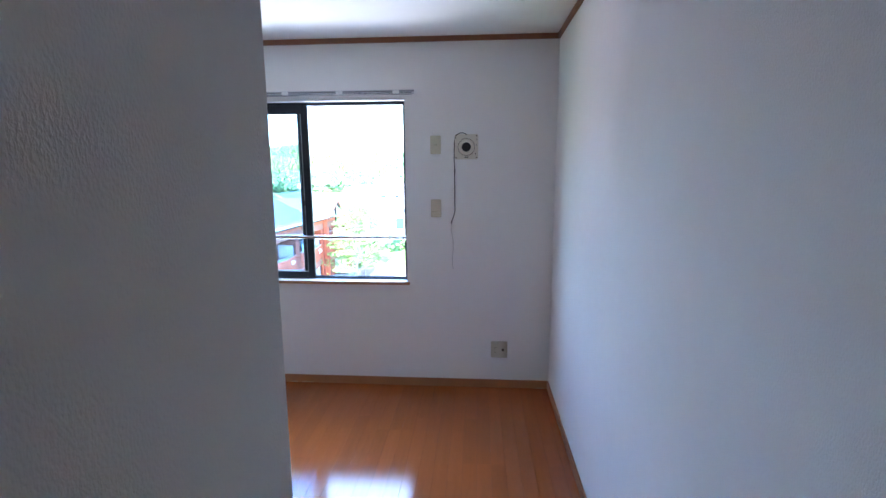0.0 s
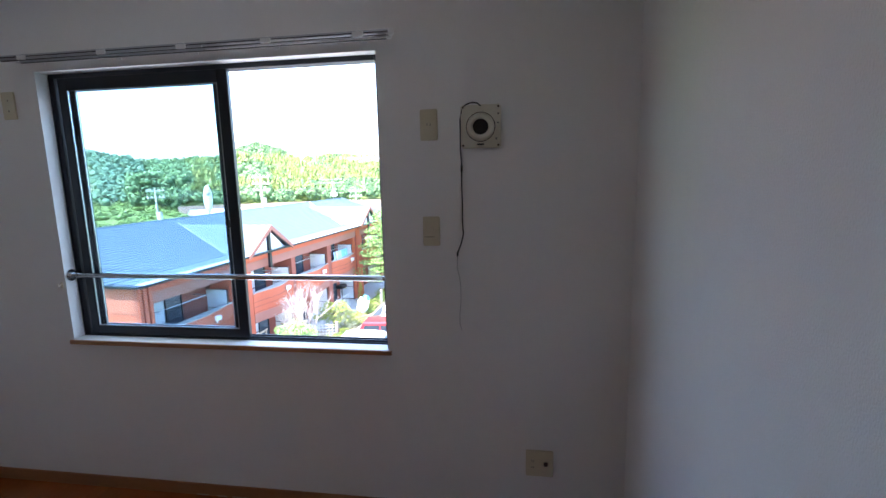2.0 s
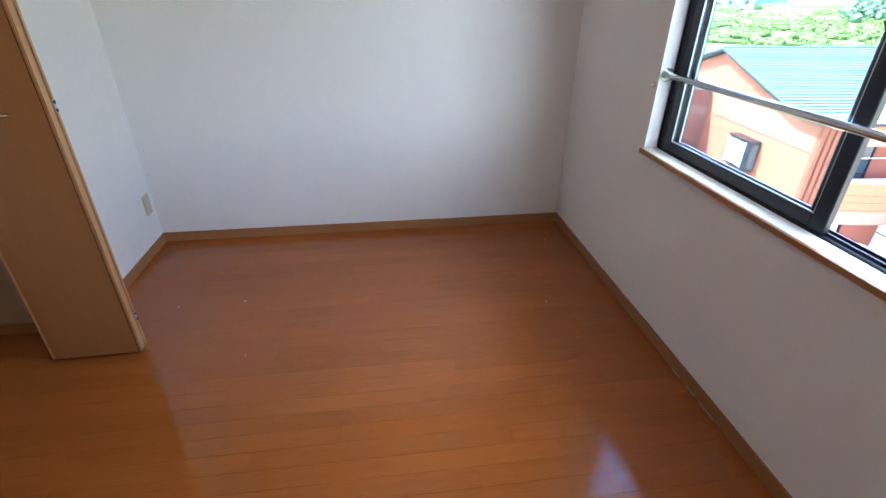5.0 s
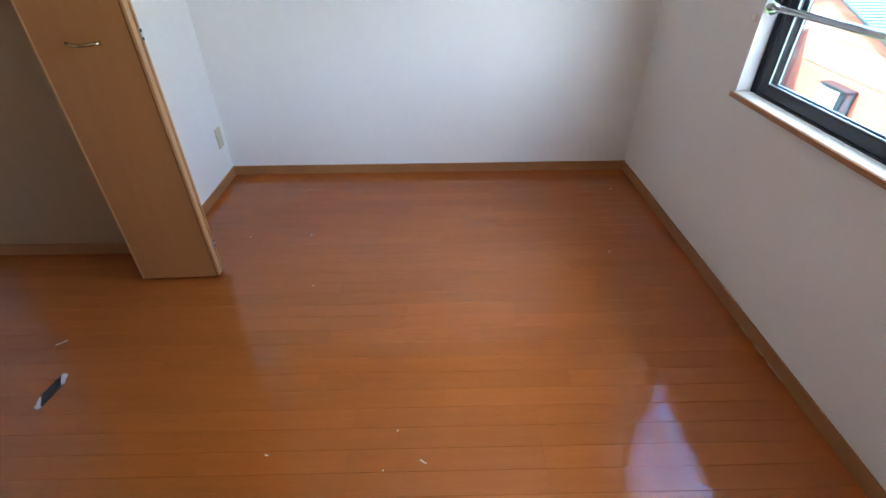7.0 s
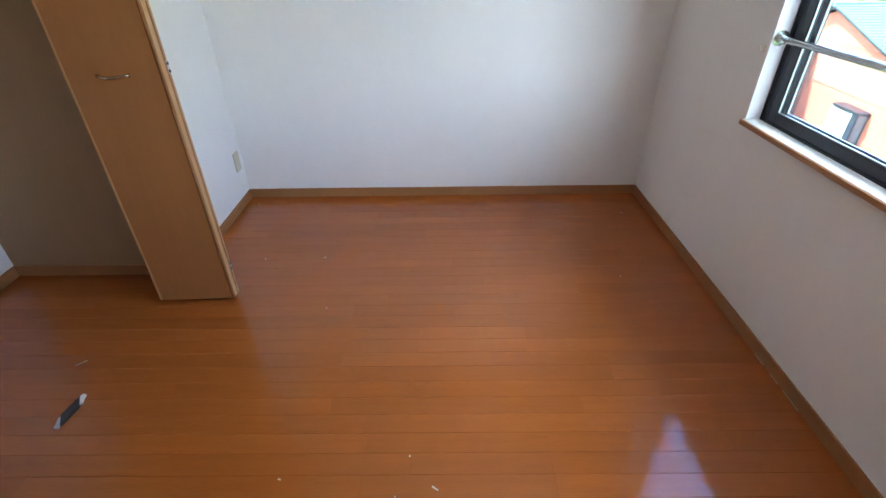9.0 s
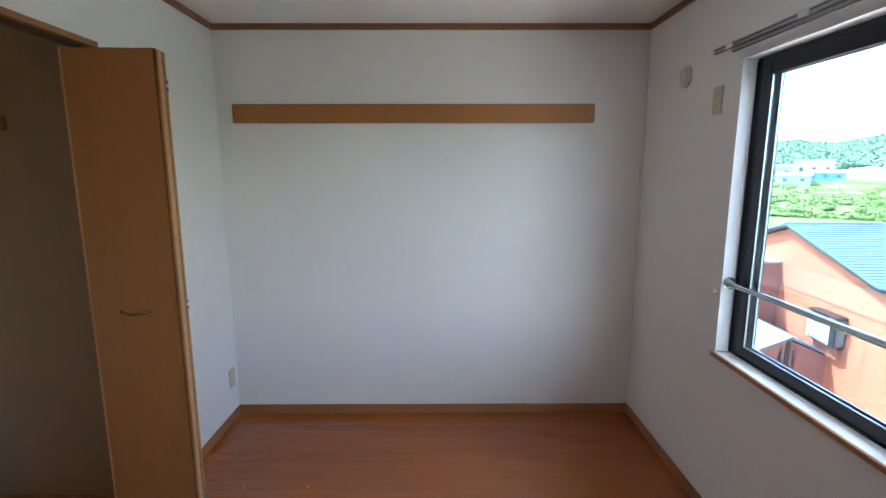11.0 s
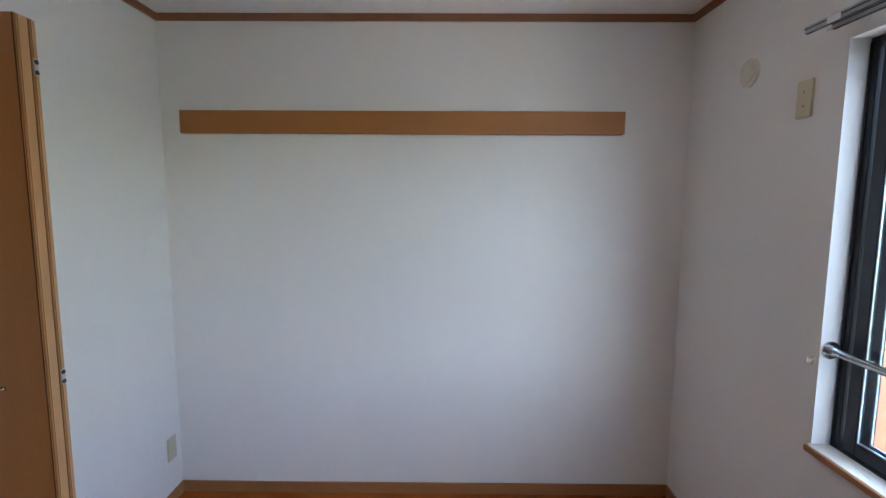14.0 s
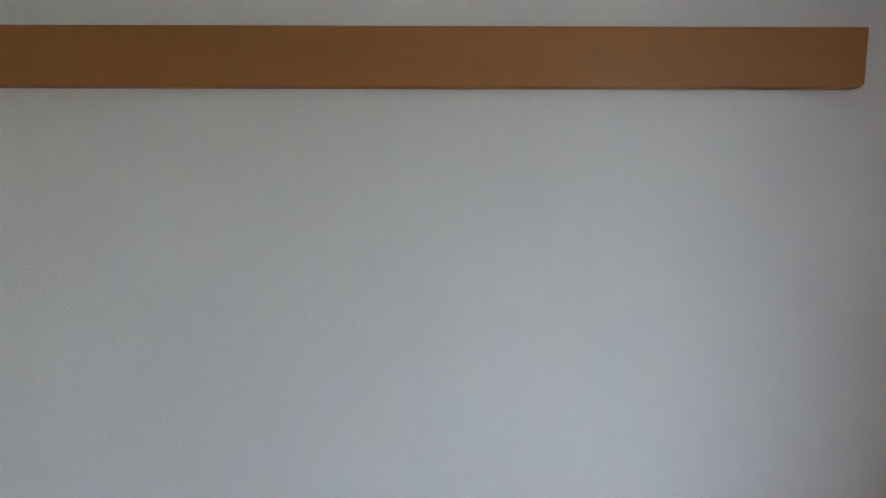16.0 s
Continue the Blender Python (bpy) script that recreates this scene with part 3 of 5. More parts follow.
LEN, DEPTH, EAVE, RIDGE, RV, RE = 31.5, 12.12, 6.0, 7.536, -6.06, -0.95
bld = thing("apartment_building", "two-storey brick-red block of flats with a blue-grey slate roof", "building", BM)
wl = B()
prism(wl, [(0, 0), (0, EAVE - 0.05), (RE - 0.3, EAVE - 0.04), (RV, RIDGE - 0.06), (-DEPTH + 1.2, EAVE - 0.04), (-DEPTH, EAVE - 0.05), (-DEPTH, 0)], "y", 0.0, 0.25)
part("gable_wall", wl, RED, bld, "sunlit orange-red siding wall with a gable")
wl = B()
prism(wl, [(0, 0), (0, EAVE - 0.05), (RE - 0.3, EAVE - 0.04), (RV, RIDGE - 0.06), (-DEPTH + 1.2, EAVE - 0.04), (-DEPTH, EAVE - 0.05), (-DEPTH, 0)], "y", LEN - 0.25, LEN)
part("gable_wall", wl, RED, bld, "orange-red siding wall with a gable")
part("rear_wall", box(B(), -DEPTH, 0.25, 0, -DEPTH + 0.2, LEN - 0.25, EAVE - 0.1), RED, bld)
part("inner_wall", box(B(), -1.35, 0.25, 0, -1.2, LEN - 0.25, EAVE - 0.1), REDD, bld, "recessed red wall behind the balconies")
# seams on the gable
sm = B()
for z in (4.85, 3.0, 2.55, 1.3, 0.9):
    box(sm, -DEPTH, -0.006, z, 0, 0.0, z + 0.025)
for x in (-1.55, -3.35, -7.0, -9.2):
    box(sm, x, -0.006, 0, x + 0.022, 0.0, EAVE - 0.1)
box(sm, -11.0, -0.006, 5.88, -1.4, 0.0, 5.905)
part("seam", sm, SEAM, bld, "thin dark siding seams", kind="stuff")
part("band", box(B(), -DEPTH, -0.012, 4.90, -0.02, -0.0065, 5.86), mat("salmon_siding", (0.41, 0.125, 0.07), 0.8, var=0.06, scale=1.5, fine=0.3), bld, "slightly darker siding band")
# rake boards
for s in (0.0, LEN):
    y0, y1 = (s - 0.30, s - 0.006) if s == 0 else (s, s + 0.3)
    r = B()
    prism(r, [(0.50, EAVE - 0.05), (0.50, EAVE + 0.03), (RE, EAVE + 0.05), (RV, RIDGE + 0.10), (-DEPTH + 1.2, EAVE + 0.04), (-DEPTH + 1.2, EAVE - 0.05), (RV, RIDGE - 0.01), (RE - 0.1, EAVE - 0.05)], "y", y0, y1)
    part("rake_board", r, ALU, bld, "thin dark roof edge on the gable")

bays = [(0.62, 5.45, 5.93), (7.1, 11.05, 0), (11.5, 15.75, 0), (16.35, 20.25, 20.6), (22.0, 26.3, 0), (26.8, 30.9, 0)]
# piers, upper fascia
f = B()
for a, c in ((0.0, 0.62), (5.45, 7.1), (11.05, 11.5), (15.75, 16.35), (20.25, 22.0), (26.3, 26.8), (30.9, LEN)):
    if a == 0.0:
        a = 0.25
    # narrow piers get the darker red, shade painted between the recesses
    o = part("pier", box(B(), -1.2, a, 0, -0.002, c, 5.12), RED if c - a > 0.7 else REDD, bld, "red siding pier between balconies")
part("fascia", box(B(), -0.30, 0.25, 5.12, 0.06, LEN - 0.25, 5.86), REDB, bld, "brown band under the eaves")
part("fascia_strip", box(B(), -0.1, 0.25, 5.58, 0.10, LEN - 0.25, 5.90), RED, bld, "red band under the eaves")
for a in (0.0, 5.93, 20.6):
    for k in range(3):
        part("pilaster", box(B(), 0.0, a + 0.02 + k * 0.24, 0, 0.16, a + 0.2 + k * 0.24, 5.9, 0.02), RED, bld, "ribbed red corner pilaster")
    # darker red behind the ribs paints the shade in their grooves
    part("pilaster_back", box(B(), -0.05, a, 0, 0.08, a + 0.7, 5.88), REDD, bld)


def parapet(a, c, z0, z1):
    """A balcony front that bows out in the middle, with thin seams."""
    n = 14
    p = B()
    out = [(0.02 + 0.30 * math.sin(math.pi * i / n) ** 2, a + (c - a) * i / n) for i in range(n + 1)]
    poly = out + [(-0.12, c), (-0.12, a)]
    prism(p, poly, "z", z0, z1)
    o = part("balcony_front", p, RED, bld, "bowed red balcony front")
    s = B()
    for z in (z0 + 0.55, z0 + 0.85, z0 + 1.12):
        for (x0, y0), (x1, y1) in zip(out, out[1:]):
            prism(s, [(x0, y0), (x0 + 0.006, y0), (x1 + 0.006, y1), (x1, y1)], "z", z, z + 0.022)
    part("seam", s, SEAM, o, "thin dark seams", kind="stuff")
    low = [(x + 0.008, y) for x, y in out]
    part("lower_band", prism(B(), low + [(-0.02, c), (-0.02, a)], "z", z0 - 0.005, z0 + 0.5), REDB, o, "brown lower band of the balcony front")
    cap = [(x + 0.02, y) for x, y in out]
    part("coping", prism(B(), cap + [(-0.14, c), (-0.14, a)], "z", z1, z1 + 0.04), CONC, o, "pale coping")


def sliding(a, z0, wd, ht):
    """A two-leaf balcony window against the recessed wall."""
    o = part("balcony_window", box(B(), -1.205, a, z0, -1.17, a + wd, z0 + ht), DGLASS, bld, "sliding balcony window with pale curtains")
    fr = B()
    for y in (a, a + wd / 2 - 0.03, a + wd - 0.06):
        box(fr, -1.17, y, z0, -1.13, y + 0.06, z0 + ht)
    for z in (z0, z0 + ht * 0.48, z0 + ht - 0.06):
        box(fr, -1.168, a, z, -1.135, a + wd, z + 0.05)
    part("frame", fr, ALU, o, "dark aluminium frame")
    part("curtain", box(B(), -1.1695, a + 0.07, z0 + 0.06, -1.1665, a + wd * 0.45, z0 + ht - 0.08), CURT, o, "pale curtain")


for i, (a, c, _) in enumerate(bays):
    parapet(a - 0.02, c + 0.02, 2.25, 3.85)
    part("balcony_floor", box(B(), -1.2, a, 2.45, -0.121, c, 2.62), CONC, bld, "concrete balcony floor")
    part("soffit", box(B(), -1.2, a, 5.12, -0.301, c, 5.2), SOFF, bld)
    sliding(a + 1.0, 2.7, 1.9, 2.1)
    sliding(a + 1.0, 0.15, 1.9, 2.0)
    for z0, h in ((2.63, 1.95), (0.12, 2.0)):
        pw = B()
        box(pw, -1.19, c - 0.30, z0 + 0.1, -0.05, c - 0.27, z0 + h)
        o = part("partition_board", pw, WPAINT, bld, "white partition board")
        e = B()
        for z in (z0 + 0.08, z0 + h * 0.52, z0 + h):
            box(e, -1.195, c - 0.315, z, -0.03, c - 0.255, z + 0.03)
        box(e, -0.05, c - 0.315, z0, -0.02, c - 0.255, z0 + h + 0.03)
        part("frame", e, ALU, o, "thin dark frame")
        part("notice", box(B(), -0.85, c - 0.3045, z0 + h * 0.45, -0.65, c - 0.3005, z0 + h * 0.48), mat("yellow_label", (0.6, 0.5, 0.15), 0.6, var=0.05), o, "small yellow notice strip")
    # condenser and pole holder
    ac = thing("air_conditioner", "white outdoor air-conditioner unit on the balcony floor", "air conditioner", BM @ pose(-0.95, a + 3.3, 2.62), "outdoor units")
    part("casing", box(B(), -0.15, -0.39, 0.05, 0.15, 0.39, 0.6, 0.02), WPAINT, ac)
    part("foot", box(B(), -0.15, -0.30, 0, 0.15, -0.22, 0.05), ALU, ac)
    part("foot", box(B(), -0.15, 0.22, 0, 0.15, 0.30, 0.05), ALU, ac)
    part("grille", cyl(B(), (0.15, -0.08, 0.33), (0.158, -0.08, 0.33), 0.20, 20), CONCD, ac, "round grey fan grille")
    dr = thing("drying_pole", "steel laundry pole on two wall arms", "laundry pole", BM @ pose(-0.42, a + 0.4, 4.55), "laundry poles")
    part("pole", cyl(B(), (0, 0, 0), (0, c - a - 1.2, 0), 0.018, 8), ALUG, dr)
    part("arm", box(B(), -0.77, 0.35, -0.02, 0.08, 0.39, 0.02), ALUG, dr, "folding arm")
    part("arm", box(B(), -0.77, c - a - 1.6, -0.02, 0.08, c - a - 1.56, 0.02), ALUG, dr, "folding arm")
    vp = thing("wall_vent", "small white vent hood on the balcony front", "vent", BM @ pose(0.31 if i else 0.30, (a + c) / 2 + 0.9, 3.55), "vent hoods")
    part("hood", prism(B(), [(-0.03, -0.10), (0.10, -0.10), (0.14, 0.02), (0.10, 0.12), (-0.03, 0.12)], "y", -0.15, 0.15), WPAINT, vp)
    part("drip_stain", box(B(), -0.032, -0.05, -0.24, -0.022, 0.05, -0.10), WPAINT, vp, "pale lower flange")
# laundry on the fourth bay
for lm, cnt, step, cols in ((BM @ pose(-0.10, 16.9, 4.45), 7, 0.34, [(0.45, 0.6, 0.8), (0.75, 0.78, 0.8), (0.2, 0.45, 0.6)]), (BM @ pose(-0.40, 1.3, 1.95), 6, 0.22, [(0.75, 0.76, 0.77), (0.6, 0.62, 0.66)])):
    laun = thing("laundry", "pale blue and white washing hung over the balcony front" if cnt == 7 else "white washing hung on a line over the patio", "laundry", lm)
    rl = random.Random(3 + cnt)
    for i in range(cnt):
        wd = rl.uniform(0.18, 0.32)
        y = i * step
        n, t = 6, B()
        vs = [[t.verts.new((0.04 * math.sin(k * 2.1 + i) + 0.06 * q, y + wd * k / n, -q * rl.uniform(0.55, 0.75))) for q in (0, 0.5, 1)] for k in range(n + 1)]
        for k in range(n):
            for q in range(2):
                t.faces.new((vs[k][q], vs[k][q + 1], vs[k + 1][q + 1], vs[k + 1][q]))
        part("cloth", t, mat("washing", rl.choice(cols), 0.9, var=0.1), laun, "hanging cloth")
    if cnt == 6:
        part("line", cyl(B(), (0, -0.65, 0.01), (0, 3.7, 0.01), 0.012, 6), ALUG, laun, "steel laundry pole")

# roof: courses of slates on both slopes
rf = B()
n = 25
for sgn, xe in ((1, RE), (-1, 2 * RV - RE)):
    slope = (RIDGE + 0.12 - (EAVE + 0.06)) / (abs(xe - RV))
    dx = (xe - RV) / n
    for i in range(n):
        x0, x1 = RV + dx * i, RV + dx * (i + 1) + 0.05 * sgn
        z0 = RIDGE + 0.12 - slope * abs(x0 - RV)
        z1 = RIDGE + 0.12 - slope * abs(x1 - RV) + 0.035
        prism(rf, [(x0, z0), (x1, z1), (x1, z1 - 0.035), (x0, z0 - 0.06)], "y", -0.34, LEN + 0.34)
roof = part("roof", rf, SLATE, bld, "blue-grey slate roof in level courses", kind="stuff")
part("ridge_cap", cyl(B(), (RV, -0.36, RIDGE + 0.12), (RV, LEN + 0.36, RIDGE + 0.12), 0.07, 8), SLATE, bld)
part("gutter", box(B(), 0.46, -0.2, EAVE - 0.07, 0.56, LEN + 0.2, EAVE + 0.030, 0.02), ALU, bld, "thin dark gutter")
part("eave_slate", box(box(B(), -1.4, -0.3, EAVE + 0.0205, -0.45, LEN + 0.3, EAVE + 0.045), -0.449, -0.3, EAVE + 0.0205, -0.05, LEN + 0.3, EAVE + 0.036), SLATE, bld, "flatter slate courses above the eave")
part("eave_flashing", box(B(), -1.4, -0.25, EAVE - 0.045, 0.46, LEN + 0.25, EAVE + 0.02), SLATEL, bld, "flat pale metal eave flashing")
part("eave_flashing", box(B(), 2 * RV - 0.46, -0.25, EAVE - 0.045, 2 * RV + 1.4, LEN + 0.25, EAVE + 0.02), SLATEL, bld, "flat pale metal eave flashing")


def roofz(x):
    return RIDGE + 0.12 - (RIDGE + 0.12 - EAVE - 0.06) / (RE - RV) * (x - RV)


def dormer(u, hw, zt, label):
    """A gabled dormer with a dark timber truss on a white face."""
    d = part("dormer", prism(B(), [(u - hw + 0.12, EAVE - 0.1), (u + hw - 0.12, EAVE - 0.1), (u, zt - 0.14)], "x", -0.2, 0.28), WPAINT, bld, label)
    xb = RV + (RIDGE + 0.12 - zt) / (RIDGE + 0.12 - EAVE - 0.06) * (RE - RV)
    r = B()
    m = 12
    for s in (-1, 1):
        for i in range(m):
            # courses run along the dormer's own ridge
            f0, f1 = i / m, (i + 1) / m + 0.01
            y0, z0 = u + s * (hw + 0.15) * f0, zt - (zt - EAVE + 0.02) * f0
            y1, z1 = u + s * (hw + 0.15) * f1, zt - (zt - EAVE + 0.02) * f1
            x0b = xb + (RE + 0.1 - xb) * f0
            x1b = xb + (RE + 0.1 - xb) * min(1, f1)
            t = bmesh.new()
            q = [(0.56, y0, z0 + 0.02), (0.56, y1, z1 + 0.055), (x1b - 0.2, y1, z1 + 0.055), (x0b - 0.2, y0, z0 + 0.02)]
            hi = [t.verts.new(p) for p in q]
            lo = [t.verts.new((p[0], p[1], p[2] - 0.06)) for p in q]
            t.faces.new(hi), t.faces.new(lo[::-1])
            for k in range(4):
                t.faces.new((lo[k], lo[(k + 1) % 4], hi[(k + 1) % 4], hi[k]))
            add(r, t)
    part("dormer_roof", r, SLATE, d, "slate roof of the dormer", kind="stuff")
    bb = B()
    for s in (-1, 1):
        prism(bb, [(u + s * (hw + 0.2), EAVE - 0.16), (u + s * (hw + 0.2), EAVE + 0.06), (u, zt + 0.02), (u, zt - 0.24)], "x", 0.50, 0.60)
    part("barge_board", bb, REDB, d, "brown barge boards")
    tr = B()
    box(tr, 0.29, u - 0.10, EAVE - 0.9, 0.42, u + 0.10, zt - 0.2)
    part("truss", tr, ALU, d, "dark timber truss")
    part("truss_tie", box(B(), 0.10, u - hw - 0.1, EAVE - 0.3, 0.29, u + hw + 0.1, EAVE - 0.06), RED, d, "red beam under the dormer")
    vl = B()
    a_, b2 = Vector((RE, u - hw * 0.98, roofz(RE) + 0.06)), Vector((xb - 0.1, u, roofz(xb - 0.1) + 0.08))
    cyl(vl, a_, b2, 0.016, 6)
    if u < 20:
        part("valley", vl, SLATEL, d, "pale valley flashing")


dormer(8.36, 1.85, 7.39, "white-faced dormer gable with a dark truss")
dormer(22.77, 1.85, 7.39, "white-faced dormer gable with a dark truss")
part("roof_flashing", cyl(B(), (RE, 20.4, roofz(RE) + 0.02), (RV + 0.1, 24.6, roofz(RV + 0.1) + 0.02), 0.06, 6), SLATEL, bld, "pale flashing strip across the slates")
# bay window on the gable wall
bw = part("bay_window", box(B(), -3.85, -0.42, 3.42, -2.42, -0.0125, 4.55, 0.01), ALU, bld, "dark boxed bay window")
part("pane", box(B(), -3.77, -0.43, 3.5, -2.72, -0.421, 4.47), mat("frosted_pane", (0.20, 0.27, 0.26), 0.15, var=0.06), bw, "pale frosted panes")
part("pane", box(B(), -2.419, -0.36, 3.5, -2.412, -0.08, 4.47), mat("grey_pane", (0.12, 0.14, 0.14), 0.15, var=0.06), bw, "grey side pane")
g = B()
for x in (-3.60, -3.36, -3.12, -2.90):
    box(g, x, -0.446, 3.5, x + 0.035, -0.431, 4.47)
for z in (3.68, 3.92, 4.16):
    box(g, -3.77, -0.447, z, -2.72, -0.431, z + 0.035)
for x in (-3.80, -2.73):
    box(g, x, -0.45, 3.47, x + 0.05, -0.425, 4.50)
part("lattice", g, WPAINT, bw, "pale lattice")
part("hood", prism(B(), [(-3.9, 4.552), (-2.36, 4.552), (-2.42, 4.60), (-3.85, 4.60)], "y", -0.47, -0.0125), ALU, bw, "dark hood")
part("apron", box(B(), -3.75, -0.20, 2.95, -2.52, -0.0125, 3.34), REDD, bw, "red apron")
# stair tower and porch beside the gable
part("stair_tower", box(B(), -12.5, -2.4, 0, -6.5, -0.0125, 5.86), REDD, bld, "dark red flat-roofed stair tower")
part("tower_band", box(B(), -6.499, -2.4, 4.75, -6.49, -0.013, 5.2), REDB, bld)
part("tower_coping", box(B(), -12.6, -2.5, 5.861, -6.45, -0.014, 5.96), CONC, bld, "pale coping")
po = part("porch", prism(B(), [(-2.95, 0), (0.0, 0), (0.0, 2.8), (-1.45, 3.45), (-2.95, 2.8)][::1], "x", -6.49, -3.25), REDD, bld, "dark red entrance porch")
po.location = (0, -0.013, 0)
pr = B()
for s in (-1, 1):
    y_e = -1.45 + s * 1.6
    if s == 1:
        y_e = -0.05
    prism(pr, [(-1.45, 3.62), (y_e, 2.90 if s == -1 else 2.98), (y_e, 2.82 if s == -1 else 2.9), (-1.45, 3.52)], "x", -6.49, -3.05)
for k in range(9):
    box(pr, -6.45 + k * 0.4, -1.46, 3.60, -6.42 + k * 0.4, -1.44, 3.645)
part("porch_roof", pr, mat("porch_roof_grey", (0.13, 0.145, 0.17), 0.6, var=0.1), bld, "grey metal porch roof")
tr = B()
box(tr, -3.249, -1.53, 2.3, -3.2, -1.37, 3.4)
box(tr, -3.249, -1.75, 2.3, -3.215, -1.65, 3.0)
box(tr, -3.249, -1.25, 2.3, -3.215, -1.15, 3.0)
part("porch_truss", tr, ALU, bld, "dark porch truss")
sm = B()
for z in (2.0, 2.55):
    box(sm, -3.2495, -2.95, z, -3.244, -0.02, z + 0.02)
part("porch_seam", sm, SEAM, bld, kind="stuff")

# ---- cars ----
RUB = mat("tyre_rubber", (0.02, 0.02, 0.02), 0.8, var=0.1)
CGL = mat("car_glass", (0.03, 0.04, 0.05), 0.06, var=0.05, spec=0.8)


def car(label, m, color, ln, wd, ht, profile, wins, wheels, name="van"):
    """Nose towards +x; profile and windows are (x, z) outlines of the side."""
    c_ = thing(name, label, "car", m, "parked cars")
    body = B()
    t = bmesh.new()
    k = len(profile)
    secs = ((-wd / 2 + 0.06, 0.0), (-wd / 2, 0.0), (wd / 2, 0.0), (wd / 2 - 0.06, 0.0))
    rings_ = []
    for j, y in enumerate((-wd / 2, -wd / 2 + 0.10, wd / 2 - 0.10, wd / 2)):
        inset = 0.0 if j in (1, 2) else 0.07
        cx_, cz_ = ln / 2, ht * 0.45
        rings_.append([t.verts.new((cx_ + (x - cx_) * (1 - inset * 0.4), y * (1 - 0.14 * max(0, (z - ht * 0.55)) / ht), cz_ + (z - cz_) * (1 - inset))) for x, z in profile])
    for r0, r1 in zip(rings_, rings_[1:]):
        for i in range(k):
            t.faces.new((r0[i], r0[(i + 1) % k], r1[(i + 1) % k], r1[i]))
    t.faces.new(rings_[0]), t.faces.new(rings_[-1][::-1])
    bmesh.ops.recalc_face_normals(t, faces=t.faces)
    bmesh.ops.bevel(t, geom=list(t.edges), offset=0.02, segments=2, affect="EDGES")
    add(body, t)
    part("body", body, color, c_, smooth=False)
    for poly, lb in wins:
        for s in (-1, 1):
            o = B()
            t = bmesh.new()
            vs = []
            for off in (0.0, 0.012):
                vs.append([t.verts.new((x, s * (wd / 2 * (1 - 0.14 * max(0, z - ht * 0.55) / ht) + off - 0.003 - 0.01), z)) for x, z in poly])
            t.faces.new(vs[0]), t.faces.new(vs[1][::-1])
            for i in range(len(poly)):
                j = (i + 1) % len(poly)
                t.faces.new((vs[0][i], vs[0][j], vs[1][j], vs[1][i]))
            add(o, t)
            part("side_window", o, CGL, c_, lb)
    for x in wheels:
        for s in (-1, 1):
            y = s * (wd / 2 - 0.09)
            w_ = part("wheel", cyl(B(), (x, y - 0.1, 0.30), (x, y + 0.1, 0.30), 0.30, 28), RUB, c_, "black tyre")
            part("rim", cyl(B(), (x, y + s * 0.10, 0.30), (x, y + s * 0.106, 0.30), 0.20, 20), ALUG, w_, "silver rim")
            sp = B()
            for q in range(5):
                a = q * 2 * math.pi / 5
                cyl(sp, (x, y + s * 0.108, 0.30), (x + 0.19 * math.cos(a), y + s * 0.108, 0.30 + 0.19 * math.sin(a)), 0.018, 6)
            part("spokes", sp, CONCD, w_, "grey spokes")
            part("arch", cyl(B(), (x, s * (wd / 2 - 0.02) - 0.012, 0.31), (x, s * (wd / 2 - 0.02) + 0.012, 0.31), 0.345, 28), BLACK, c_, "dark wheel arch")
    return c_


van_p = [(0.04, 0.26), (0.0, 0.50), (0.0, 0.80), (0.06, 1.18), (0.16, 1.52), (0.34, 1.68), (0.70, 1.75), (1.6, 1.77), (2.3, 1.72), (2.75, 1.58), (3.15, 1.32), (3.50, 1.07), (3.90, 0.95), (4.08, 0.78), (4.12, 0.50), (4.08, 0.26)]
van_w = [([(0.30, 1.20), (0.42, 1.53), (1.105, 1.57), (1.115, 1.15)], "dark side window"), ([(1.13, 1.15), (1.12, 1.57), (1.95, 1.57), (1.965, 1.09)], "dark side window"), ([(1.98, 1.09), (1.965, 1.57), (2.50, 1.52), (3.15, 1.03)], "dark front side window")]
VM = pose(-6.20, 20.72, GZ + 0.02, 0, 0, 1.5)
CARW = mat("white_car_paint", (0.80, 0.80, 0.80), 0.25, var=0.02, coat=0.6)
CARR = mat("red_car_paint", (0.36, 0.03, 0.035), 0.3, var=0.03, coat=0.6)
vn = car("white compact van parked with its tail to the planted strip", VM, CARW, 4.05, 1.62, 1.8, van_p, van_w, (0.74, 3.34))
ws_ = B()
prism(ws_, [(2.60, 1.66), (2.98, 1.50), (3.44, 1.09), (3.43, 1.12), (2.99, 1.545), (2.62, 1.70)], "y", -0.66, 0.66)
part("windscreen", ws_, CGL, vn, "windscreen")
for s in (-1, 1):
    part("mirror", box(B(), 2.95, s * 0.86 - 0.09, 1.05, 3.08, s * 0.86 + 0.09, 1.2, 0.03), CARW, vn, "white door mirror")
part("rear_bumper", box(B(), -0.04, -0.72, 0.3, 0.05, 0.72, 0.55, 0.03), CARW, vn)
RM = pose(-5.85, 23.75, GZ + 0.02, 0, 0, 1.5)
red_p = [(0.02, 0.26), (0.0, 0.85), (0.10, 1.30), (0.28, 1.58), (1.6, 1.62), (2.1, 1.48), (2.65, 1.0), (3.3, 0.85), (3.4, 0.6), (3.4, 0.26)]
